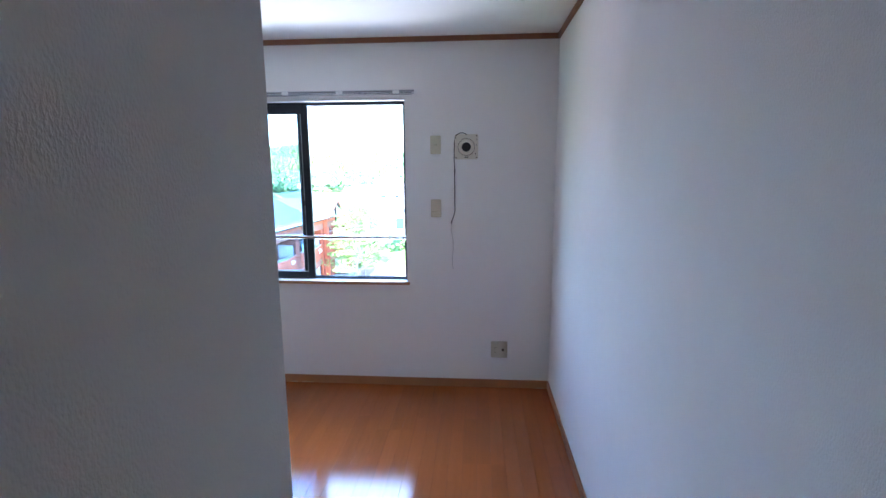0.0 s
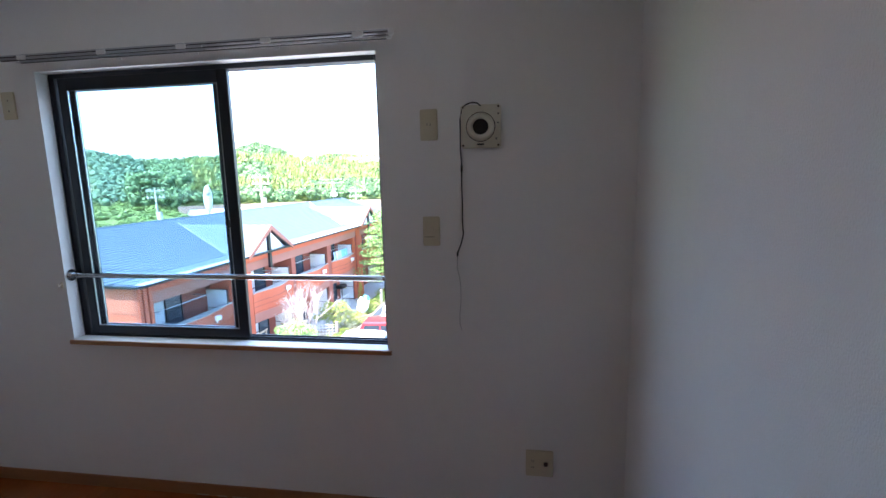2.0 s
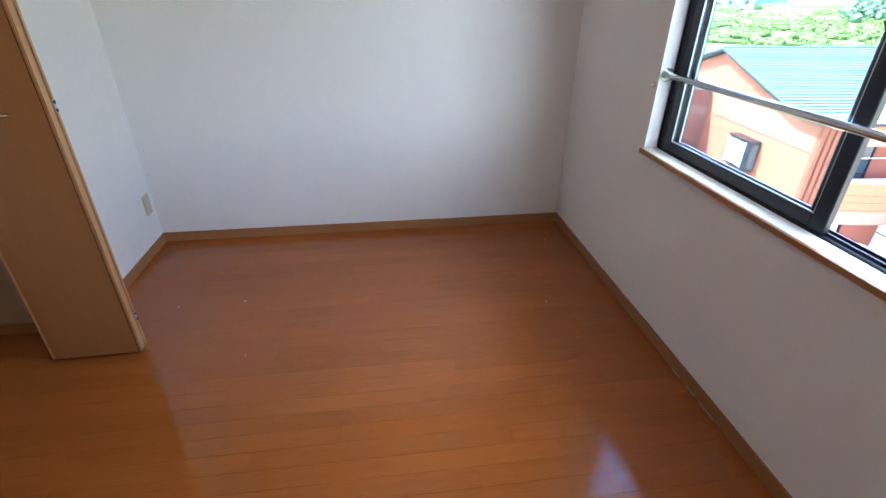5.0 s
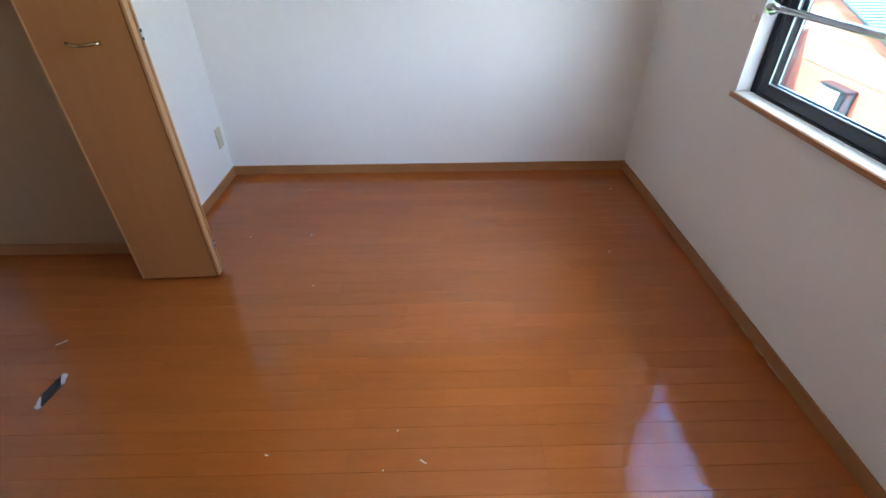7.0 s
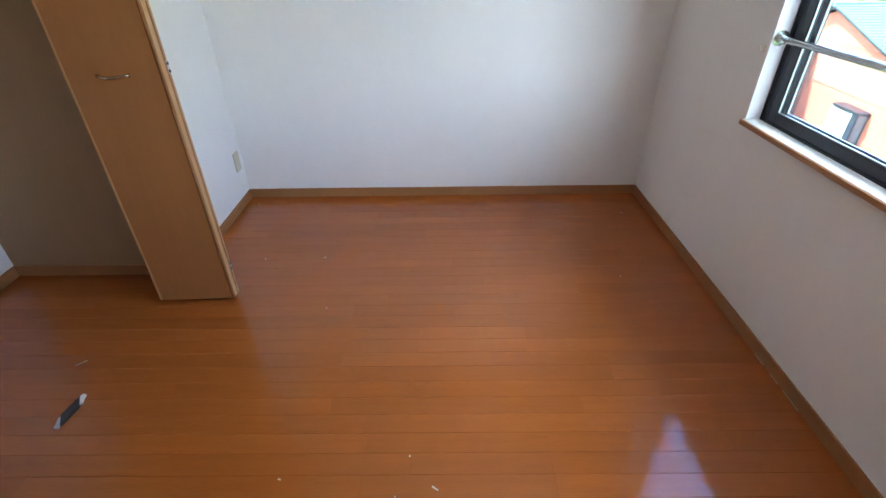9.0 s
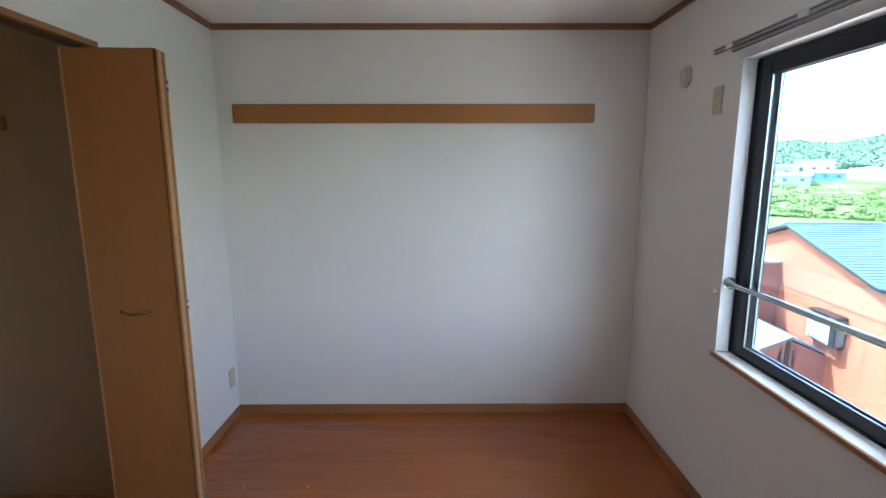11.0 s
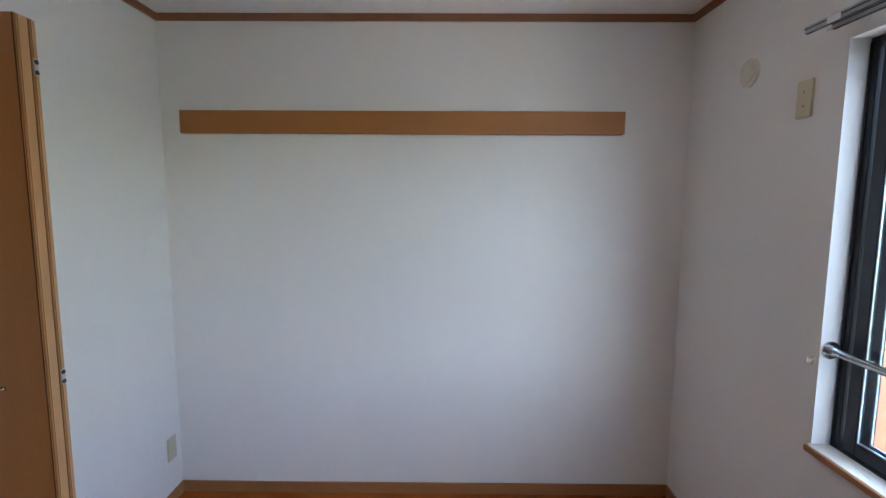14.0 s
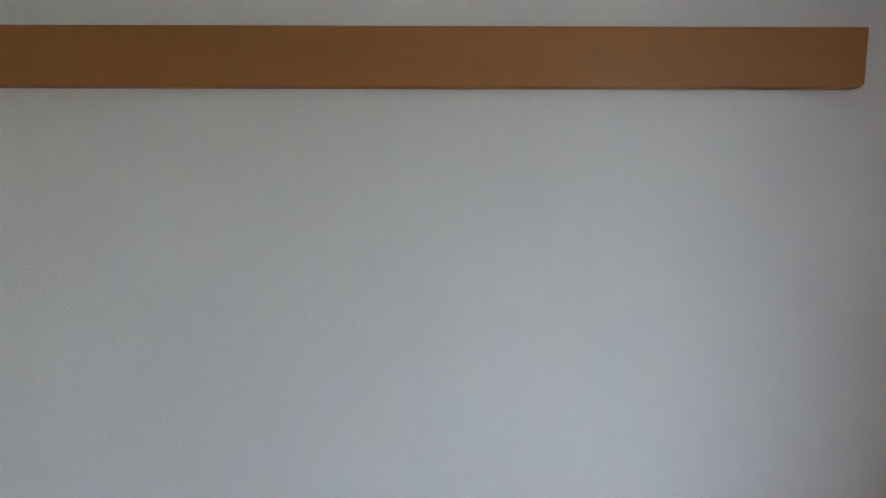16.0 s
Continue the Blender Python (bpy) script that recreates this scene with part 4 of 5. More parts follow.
rd = car("red small car parked beside the white van", RM, CARR, 3.4, 1.48, 1.62, red_p, [([(0.22, 1.0), (0.38, 1.42), (1.25, 1.46), (1.25, 0.98)], "dark side window"), ([(1.32, 0.98), (1.32, 1.46), (1.95, 1.36), (2.4, 0.96)], "dark side window")], (0.62, 2.75), "car")
part("rear_window", prism(B(), [(0.012, 0.98), (0.0, 0.98), (0.20, 1.50), (0.235, 1.50)], "y", -0.55, 0.55), CGL, rd, "dark rear window")
for s in (-1, 1):
    part("tail_lamp", box(B(), -0.03, s * 0.6 - 0.1, 0.7, 0.04, s * 0.6 + 0.1, 1.0, 0.02), mat("lamp_red", (0.5, 0.02, 0.02), 0.2, var=0.05), rd, "red tail lamp")
CM = pose(-5.6, 27.6, GZ + 0.02, 0, 0, 1.5)
car("white small car parked far along the kerb", CM, CARW, 3.4, 1.48, 1.62, red_p, [([(0.22, 1.0), (0.38, 1.42), (1.25, 1.46), (1.25, 0.98)], "dark side window"), ([(1.32, 0.98), (1.32, 1.46), (1.95, 1.36), (2.4, 0.96)], "dark side window")], (0.62, 2.75), "car")

# ---- planting ----
LEAF = island_mat("leaves_green", (0.04, 0.09, 0.02), (0.16, 0.25, 0.06), cc=(0.09, 0.17, 0.04))
LEAFY = island_mat("leaves_yellow_green", (0.15, 0.21, 0.04), (0.42, 0.42, 0.10), cc=(0.27, 0.33, 0.065))
LEAFG = island_mat("leaves_grey_green", (0.14, 0.18, 0.11), (0.30, 0.33, 0.22))
LEAFM = island_mat("leaves_mid_green", (0.09, 0.19, 0.05), (0.36, 0.48, 0.17), cc=(0.22, 0.35, 0.10))
BARK = mat("bark", (0.30, 0.26, 0.23), 0.9, var=0.25, scale=6, fine=0.5)
BARKP = mat("pale_bare_twigs", (0.42, 0.36, 0.33), 0.85, var=0.12, scale=6)


def leaves(bm, rng, centre, rad, count, size):
    """Scatters small bent leaves in an ellipsoid shell."""
    for _ in range(count):
        d = Vector((rng.gauss(0, 1), rng.gauss(0, 1), rng.gauss(0, 1))).normalized() * (rng.uniform(0.35, 1.0) ** 0.5)
        p = Vector((centre[0] + d.x * rad[0], centre[1] + d.y * rad[1], centre[2] + d.z * rad[2]))
        a = Vector((rng.uniform(-1, 1), rng.uniform(-1, 1), rng.uniform(-0.5, 0.5))).normalized() * size * rng.uniform(0.6, 1.3)
        b3 = a.cross(Vector((rng.uniform(-1, 1), rng.uniform(-1, 1), 1.2))).normalized() * size * 0.5
        vs = [bm.verts.new(p - a), bm.verts.new(p + b3), bm.verts.new(p + a), bm.verts.new(p - b3 * 0.9)]
        bm.faces.new(vs)


def tree(label, loc, h, cr, material, seed, clumps=14, per=220, size=0.06, trunk=0.09, base=0.35, squash=0.5, cone=False):
    rng = random.Random(seed)
    t_ = thing("tree", label, "tree", pose(*loc), "trees")
    tb = B()
    p, tops = Vector((0, 0, -0.2)), []
    n_ = 5
    for i in range(n_):
        q = Vector((rng.uniform(-0.06, 0.06) * h * 0.3, rng.uniform(-0.06, 0.06) * h * 0.3, h * (0.75 if not cone else 0.95) * (i + 1) / n_))
        cyl(tb, p, q, trunk * (1 - 0.8 * i / n_), 8, trunk * (1 - 0.8 * (i + 1) / n_))
        p = q
        tops.append(q)
    cs = []
    for i in range(clumps):
        f_ = base + (1 - base) * (i + 0.5) / clumps
        a = i * 2.4 + rng.uniform(-0.4, 0.4)
        rr = cr * ((1.08 - f_) / (1.08 - base) if cone else math.sin(math.pi * min(1, 0.25 + 0.7 * (f_ - base) / (1 - base))) ** 0.7) * rng.uniform(0.6, 1.0)
        c0 = Vector((rr * math.cos(a), rr * math.sin(a), h * f_))
        cs.append(c0)
        st = min(tops, key=lambda v: abs(v.z - c0.z * 0.75))
        cyl(tb, st, c0, trunk * 0.3, 5, trunk * 0.08)
    part("trunk", tb, BARK, t_, "grey-brown trunk and limbs")
    if per:
        cb_ = B()
        for c0 in cs:
            s_ = cr * rng.uniform(0.34, 0.52)
            leaves(cb_, rng, c0, (s_, s_, s_ * squash), per, size)
        part("crown", cb_, material, t_, "leafy crown", kind="stuff")
    return t_


BZ = GZ + 0.30
tree("small tree with a bright green crown in the planted strip", (-7.15, 18.0, BZ), 2.75, 1.05, LEAFM, 1, 20, 210, 0.06, 0.21, 0.52)
tree("small round green tree in the planted strip", (-8.35, 25.7, BZ - 0.1), 1.75, 1.05, LEAFY, 2, 18, 180, 0.06, 0.09, 0.35)
tree("tall feathery green conifer beside the flats", (-6.8, 34.0, BZ), 6.9, 2.7, LEAFM, 4, 56, 240, 0.085, 0.16, 0.26, 0.22, True)
tree("green garden tree far along the planted strip", (-7.0, 37.0, BZ), 4.6, 1.6, LEAF, 5, 18, 200, 0.08, 0.12, 0.25)
# bare tree with many pale twigs
rng = random.Random(8)
# many fine twigs
bt = thing("bare_tree", "bare shrub-like tree with many pale twigs", "tree", pose(-7.9, 21.0, BZ), "trees")
tw = B()


def twig(p, d, ln, r, lv):
    q = p + d * ln
    cyl(tw, p, q, r, 5, r * 0.6)
    if lv:
        for _ in range(3):
            nd = (d + Vector((rng.uniform(-0.6, 0.6), rng.uniform(-0.6, 0.6), rng.uniform(-0.15, 0.5)))).normalized()
            twig(q, nd, ln * rng.uniform(0.6, 0.85), r * 0.6, lv - 1)


for i in range(6):
    twig(Vector((0, 0, -0.1)), Vector((rng.uniform(-0.5, 0.5), rng.uniform(-0.5, 0.5), 1)).normalized(), 1.25, 0.045, 4)
part("branchwork", tw, BARKP, bt, "pale limbs and twigs")
rb_ = random.Random(12)
for i in range(46):
    y = 13.5 + i * 0.52 + rb_.uniform(-0.2, 0.2)
    s_ = rb_.uniform(0.22, 0.5)
    mt = rb_.choice([LEAFY, LEAFY, LEAFY, LEAFG, LEAF])
    o = thing("shrub", {LEAFY: "low yellow-green shrub in the planted strip", LEAFG: "low grey-green shrub in the planted strip", LEAF: "low dark green shrub in the planted strip"}[mt], "shrub", pose(rb_.uniform(-7.85, -7.0), y, BZ), "shrubs")
    bs = B()
    for _ in range(4):
        leaves(bs, rb_, (rb_.uniform(-0.2, 0.2), rb_.uniform(-0.3, 0.3), s_ * 0.5), (s_, s_, s_ * 0.7), 90, 0.045)
    part("foliage", bs, mt, o, kind="stuff")
# pale flat stones behind the shrubs
STONE = mat("pale_sandstone", (0.36, 0.31, 0.24), 0.9, var=0.14, scale=3, bump=0.5, bscale=30, fine=0.5)
rs_ = random.Random(61)
for i in range(15):
    st_ = thing("garden_stone", "large pale flat sandstone lying behind the shrubs", "stone", pose(-8.25 + rs_.uniform(-0.35, 0.25) - 0.25 * (i % 2), 15.6 + i * 0.62, BZ + 0.02, rs_.uniform(-6, 6), rs_.uniform(-4, 8), rs_.uniform(-30, 30)), "garden stones")
    n_ = 8
    poly = [(rs_.uniform(0.38, 0.56) * math.cos(2 * math.pi * k / n_), rs_.uniform(0.34, 0.50) * math.sin(2 * math.pi * k / n_)) for k in range(n_)]
    q = prism(B(), poly, "z", -0.16, rs_.uniform(0.12, 0.30))
    bmesh.ops.bevel(q, geom=list(q.edges), offset=0.035, segments=2, affect="EDGES")
    part("stone", q, STONE, st_)
# wire net fence with a post, and a pale railing before a ground-floor patio
nf = thing("net_fence", "low white wire net fence with a brown end post", "fence", pose(-8.9, 23.75, BZ, 0, 0, 15))
q = B()
for i in range(8):
    cyl(q, (i * 0.19, 0, -0.05), (i * 0.19, 0, 0.86), 0.012, 5)
for z in (0.12, 0.30, 0.48, 0.66, 0.84):
    cyl(q, (0, 0, z), (1.33, 0, z), 0.012, 5)
part("netting", q, WPAINT, nf, "white wire netting")
part("post", cyl(B(), (1.42, 0, -0.1), (1.42, 0, 1.0), 0.10, 10, 0.085), BARK, nf, "brown post")
for nm_, u0, n_ in (("patio_railing", 15.9, 10), ("patio_railing", 11.9, 8)):
    rl_ = thing(nm_, "white metal railing at the edge of a patio", "railing", BM @ pose(0.35, u0, 0.1), "patio railings")
    for z in (0.12, 0.95):
        part("rail", box(B(), -0.015, 0, z, 0.015, n_ * 0.24, z + 0.035), WPAINT, rl_)
    for i in range(n_ + 1):
        part("baluster", box(B(), -0.012, i * 0.24 - 0.012 if i else 0, 0, 0.012, i * 0.24 + 0.012, 0.95), WPAINT, rl_)
# sheeted bicycle, grey post, stand, trellis, chair, basin
sh_ = thing("covered_bicycle", "bicycle under a crumpled white sheet with a blue patch", "bicycle cover", pose(-7.6, 29.3, BZ - 0.05, 0, 0, 8))
t = bmesh.new()
bmesh.ops.create_icosphere(t, subdivisions=3, radius=1.0)
for v in t.verts:
    k_ = 0.9 + 0.42 * noise.noise(v.co * 2.2) + 0.16 * noise.noise(v.co * 6.0)
    v.co = Vector((v.co.x * 0.42 * k_, v.co.y * 0.80 * k_, max(0.0, (v.co.z * 0.62 + 0.60) * k_)))
part("sheet", t, WPAINT, sh_, "crumpled white sheet", smooth=True)
t = bmesh.new()
bmesh.ops.create_icosphere(t, subdivisions=2, radius=1.0)
for v in t.verts:
    v.co = Vector((0.16 + v.co.x * 0.28, 0.38 + v.co.y * 0.30, 0.98 + v.co.z * 0.24 * (1 + 0.2 * noise.noise(v.co * 3))))
part("patch", t, mat("blue_tarp", (0.08, 0.42, 0.62), 0.5, var=0.1), sh_, "blue sheet on top", smooth=True)
gp_ = thing("garden_post", "grey weathered wooden post in the planted strip", "post", pose(-6.95, 31.6, BZ - 0.1))
part("post", cyl(B(), (0, 0, 0), (0.05, 0, 1.25), 0.13, 10, 0.09), BARK, gp_)
cs_ = thing("cone_shrub", "small pointed yellow-green shrub", "shrub", pose(-9.0, 33.0, GZ + 0.1))
q = B()
for k in range(6):
    leaves(q, rs_, (0, 0, 0.15 + k * 0.24), (0.36 - k * 0.05, 0.36 - k * 0.05, 0.2), 70, 0.06)
part("foliage", q, LEAFY, cs_, kind="stuff")
ms_ = thing("box_stand", "dark box on a thin stand on the patio", "stand", BM @ pose(-0.55, 18.9, 0.1))
part("pole", cyl(B(), (0, 0, 0), (0, 0, 1.25), 0.03, 8), BLACK, ms_)
part("box", box(B(), -0.25, -0.42, 1.22, 0.25, 0.42, 1.45, 0.02), BLACK, ms_, "flat dark box")
part("foot", cyl(B(), (0, 0, 0), (0, 0, 0.03), 0.22, 16), BLACK, ms_)
TIMB = mat("pale_timber", (0.42, 0.34, 0.25), 0.8, var=0.15)
tl_ = thing("plant_trellis", "weathered timber plant stand with shelves", "trellis", BM @ pose(0.15, 7.25, 0.1))
for y in (-0.5, 0.0, 0.5):
    part("upright", box(B(), -0.03, y - 0.03, 0, 0.03, y + 0.03, 1.6), TIMB, tl_)
for z in (0.5, 1.0, 1.5):
    part("shelf", box(B(), -0.16, -0.6, z, -0.031, 0.6, z + 0.04), TIMB, tl_)
    part("slat", box(B(), 0.031, -0.6, z + 0.1, 0.05, 0.6, z + 0.15), TIMB, tl_)
bc_ = thing("garden_chair", "blue plastic chair on the patio", "chair", BM @ pose(0.1, 8.3, 0.1, 0, 0, 30))
BLUEP = mat("blue_plastic", (0.05, 0.28, 0.62), 0.4, var=0.05)
part("seat", box(B(), -0.22, -0.22, 0.40, 0.22, 0.22, 0.44, 0.015), BLUEP, bc_)
part("backrest", box(B(), -0.25, -0.22, 0.441, -0.215, 0.22, 0.85, 0.012), BLUEP, bc_)
for x in (-0.19, 0.19):
    for y in (-0.19, 0.19):
        part("leg", cyl(B(), (x, y, 0), (x * 0.95, y * 0.95, 0.40), 0.02, 8), BLUEP, bc_)
ub_ = thing("wash_basin", "white outdoor wash basin on a pedestal", "basin", BM @ pose(-0.45, 3.9, 0.1))
part("pedestal", cyl(B(), (0, 0, 0), (0, 0, 0.62), 0.11, 12, 0.08), WPAINT, ub_)
part("bowl", cyl(B(), (0, 0, 0.62), (0, 0, 0.85), 0.16, 18, 0.30), WPAINT, ub_)
for k, (u_, v_) in enumerate(((4.4, -0.75), (3.2, 0.2), (8.9, -0.5), (13.2, -0.4), (14.6, -0.7), (17.6, -0.9))):
    sb_ = thing("storage_box", ("grey" if k % 2 else "white") + " plastic storage box on the patio", "box", BM @ pose(v_, u_, 0.1, 0, 0, 20 * k), "patio boxes")
    part("box", box(B(), -0.2, -0.3, 0, 0.2, 0.3, 0.34, 0.02), CONCD if k % 2 else WPAINT, sb_)
    part("lid", box(B(), -0.22, -0.32, 0.341, 0.22, 0.32, 0.38, 0.01), CONCD if k % 2 else WPAINT, sb_)
POTM = mat("terracotta", (0.45, 0.17, 0.07), 0.8, var=0.15)
FLOW = mat("orange_petals", (0.75, 0.22, 0.06), 0.8, var=0.2)
POTB = mat("blue_pot", (0.10, 0.30, 0.45), 0.5, var=0.1)
rp = random.Random(21)
for i in range(16):
    bx_, by_ = rp.uniform(-9.75, -8.85), 16.2 + i * 0.22 + rp.uniform(-0.15, 0.15)
    blue = rp.random() < 0.35
    po_ = thing("plant_pot", ("blue" if blue else "terracotta") + " pot with a small green plant on the patio", "plant pot", pose(bx_, by_, GZ + 0.10), "patio pots")
    part("pot", cyl(B(), (0, 0, 0), (0, 0, 0.26), 0.12, 14, 0.17), POTB if blue else POTM, po_)
    pb = B()
    leaves(pb, rp, (0, 0, 0.42), (0.2, 0.2, 0.18), 90, 0.05)
    if i % 3 == 0:
        fb_ = B()
        leaves(fb_, rp, (0, 0, 0.52), (0.18, 0.18, 0.12), 50, 0.045)
        part("flowers", fb_, FLOW, po_, "orange flowers", kind="stuff")
    part("plant", pb, LEAF if rp.random() < 0.5 else LEAFY, po_, "small leafy plant", kind="stuff")

# ---- distance: fields, cut earth, sheds, masts, woods ----
def at(az, r, z=None):
    x, y = EYE.x - r * math.sin(radians(az)), EYE.y + r * math.cos(radians(az))
    return Vector((x, y, terrain(x, y) if z is None else z))


def facing(az, r, dz=0.0, turn=0.0):
    p = at(az, r)
    return pose(p.x, p.y, p.z + dz, 0, 0, az + turn)


EARTH = mat("cut_earth", (0.46, 0.37, 0.26), 0.95, var=0.16, scale=0.2, fine=0.4, spec=0.0)
er = random.Random(31)
for az, r, wd, ht, dp in ((44.0, 196, 22, 9.5, 16), (46.9, 190, 22, 4.2, 14), (46.0, 182, 38, 2.4, 10)):
    eb = thing("earth_bank", "bright bank of freshly cut earth on the hillside", "bank", facing(az, r, -1.0))
    t = bmesh.new()
    nx, nz = 16, 6
    g_ = [[t.verts.new(((i / nx - 0.5) * wd, (k / nz) ** 1.3 * dp + er.uniform(-0.5, 0.5), (k / nz) ** 0.8 * ht * (0.55 + 0.45 * math.sin(math.pi * min(1, 0.15 + i / nx))) + er.uniform(-0.3, 0.3))) for k in range(nz + 1)] for i in range(nx + 1)]
    for i in range(nx):
        for k in range(nz):
            t.faces.new((g_[i][k], g_[i + 1][k], g_[i + 1][k + 1], g_[i][k + 1]))
    part("bank", t, EARTH, eb)
TARP = mat("blue_sheet", (0.12, 0.35, 0.70), 0.6, var=0.1)


def shed(az, r, wd, dp, ht, wallm, roofm, label, turn=0.0, name="shed"):
    s_ = thing(name, label, "building", facing(az, r, -0.3, turn), "distant buildings")
    part("wall", box(B(), -wd / 2, -dp / 2, 0, wd / 2, dp / 2, ht), wallm, s_)
    part("roof", prism(B(), [(-dp / 2 - 0.4, ht), (dp / 2 + 0.4, ht), (0, ht + dp * 0.16)], "x", -wd / 2 - 0.3, wd / 2 + 0.3), roofm, s_)
    wb = B()
    k = max(2, int(wd / 3))
    for i in range(k):
        x = -wd / 2 + wd * (i + 0.5) / k
        box(wb, x - 0.5, -dp / 2 - 0.03, ht * 0.45, x + 0.5, -dp / 2 + 0.02, ht * 0.75)
    part("window_row", wb, DGLASS, s_, "row of dark windows", kind="stuff")


HOUSEW = mat("far_house_wall", (0.48, 0.45, 0.41), 0.8, var=0.08)
HOUSEG = mat("far_house_grey", (0.45, 0.42, 0.38), 0.8, var=0.1)
ROOFG = mat("far_roof_grey", (0.15, 0.135, 0.13), 0.9, var=0.15, spec=0.0)
ROOFW = mat("far_roof_pale", (0.42, 0.44, 0.45), 0.8, var=0.06, spec=0.1)
shed(52.0, 196, 10, 8, 4.6, WPAINT, TARP, "white works building with a blue roof", 4)
shed(51.0, 178, 9, 5, 2.6, TARP, ROOFW, "low blue and white site hut")
shed(53.4, 170, 8, 5, 3.0, HOUSEW, ROOFW, "low white site hut")
shed(55.5, 180, 12, 6, 4.0, HOUSEW, ROOFG, "long white works shed")
shed(16.5, 205, 30, 14, 3.2, WPAINT, ROOFW, "long white warehouse roof above the bamboo", -8)
shed(34.3, 92, 8, 6, 1.9, HOUSEW, ROOFW, "low white shop building beyond the roof", 10, "shop")
shed(30.6, 90, 9, 4, 1.9, HOUSEG, ROOFG, "low dark-roofed building beyond the roof", 10)
shed(26.6, 99, 6, 5, 1.7, HOUSEW, ROOFW, "low pale building beyond the roof", -5)
shed(13.0, 70, 11, 7, 3.2, HOUSEW, ROOFG, "pale far house with a grey roof", 15, "house")
shed(9.0, 60, 10, 7, 4.6, HOUSEW, ROOFG, "pale two-storey house with a grey roof", -10, "house")
shed(5.0, 75, 11, 8, 4.8, HOUSEG, ROOFG, "grey two-storey far house", 12, "house")
shed(11.5, 95, 12, 8, 3.5, HOUSEW, ROOFW, "pale house far beyond the car park", 20, "house")
shed(0.0, 66, 12, 8, 4.8, HOUSEW, ROOFG, "pale two-storey house beyond the car park", 5, "house")
TERR = mat("terrace_pale_grass", (0.30, 0.33, 0.15), 0.95, var=0.2, scale=0.3, fine=0.4, spec=0.0)
for az, r, wd, dz in ((44.5, 172, 44, 0.5), (47.0, 163, 50, 0.2), (43.0, 152, 34, 0.2), (49.5, 150, 30, 0.2)):
    te = thing("field_terrace", "long pale grass terrace in the fields", "field", facing(az, r, dz - 1.2), "field terraces")
    part("terrace", box(B(), -wd / 2, 0, 0, wd / 2, 4.0, 1.6, 0.2), TERR, te)
# bank and wall below the woods
bk = B()
for i in range(40):
    a0, a1 = 6 + i * 0.8, 6 + (i + 1) * 0.8
    p0, p1 = at(a0, 112), at(a1, 112)
    q0, q1 = at(a0, 108), at(a1, 108)
    vs = [bk.verts.new(p) for p in ((q0.x, q0.y, q0.z - 0.5), (q1.x, q1.y, q1.z - 0.5), (p1.x, p1.y, p1.z + 1.7), (p0.x, p0.y, p0.z + 1.7 + 0.01))]
    bk.faces.new(vs)
structure("retaining_bank", bk, mat("bank_brown", (0.15, 0.115, 0.09), 0.95, spec=0.0, var=0.25, scale=0.5, fine=0.5), "brown bank at the foot of the woods")

# parked cars far off
rc = random.Random(44)
for i in range(12):
    az, r = rc.uniform(10, 31), rc.uniform(84, 100)
    cc = thing("car", rc.choice(["small white car parked far off", "small dark car parked far off", "small silver car parked far off"]), "car", facing(az, r, 0.0, rc.uniform(-20, 20)), "distant cars")
    cm = {"w": CARW, "d": BLACK, "s": ALUG}[cc["label"].split()[1][0]]
    part("body", prism(B(), [(-1.9, 0.25), (-1.9, 0.8), (-1.4, 0.9), (-1.0, 1.4), (0.7, 1.42), (1.2, 0.92), (1.9, 0.8), (1.9, 0.25)], "y", -0.8, 0.8), cm, cc)
    part("windows", box(B(), -0.9, -0.81, 0.95, 0.8, 0.81, 1.3), CGL, cc)
    for x in (-1.2, 1.2):
        part("wheels", cyl(B(), (x, -0.82, 0.3), (x, 0.82, 0.3), 0.3, 12), RUB, cc)

# standing sign, dish, poles
sg = thing("oval_sign", "tall white oval sign on a post beyond the roof", "sign", facing(35.1, 78, 0.35))
part("post", cyl(B(), (0, 0, -0.2), (0, 0, 3.2), 0.16, 10), HOUSEG, sg)
ov = B()
t = bmesh.new()
bmesh.ops.create_uvsphere(t, u_segments=24, v_segments=12, radius=1)
add(ov, t, Matrix.Translation((0, 0, 4.7)) @ Matrix.Diagonal((0.62, 0.22, 1.9, 1)))
part("board", ov, WPAINT, sg, "white oval board", smooth=True)
ov = B()
t = bmesh.new()
bmesh.ops.create_uvsphere(t, u_segments=20, v_segments=10, radius=1)
add(ov, t, Matrix.Translation((0, -0.1, 5.5)) @ Matrix.Diagonal((0.36, 0.2, 0.45, 1)))
part("emblem", ov, HOUSEG, sg, "grey round emblem", smooth=True)
ds = thing("satellite_dish", "white satellite dish and aerials on the roof ridge", "antenna", BM @ pose(RV, 29.6, RIDGE + 0.17))
part("mast", cyl(B(), (0, 0, 0), (0, 0, 2.0), 0.025, 8), ALUG, ds)
t = B()
cyl(t, (0.15, -0.1, 0.45), (0.22, -0.18, 0.5), 0.08, 20, 0.30)
part("dish", t, WPAINT, ds, "white dish")
t = B()
for z, n_ in ((1.95, 9), (1.6, 7)):
    cyl(t, (-1.3, 0, z), (1.3, 0, z), 0.02, 6)
    for i in range(n_):
        x = -1.2 + 2.4 * i / (n_ - 1)
        cyl(t, (x, -0.25, z), (x, 0.25, z), 0.012, 5)
part("aerial", t, ALUG, ds, "metal television aerial")
POLEM = mat("pole_concrete", (0.50, 0.48, 0.45), 0.85, var=0.08)
INS = mat("insulator", (0.62, 0.62, 0.60), 0.5, var=0.05)


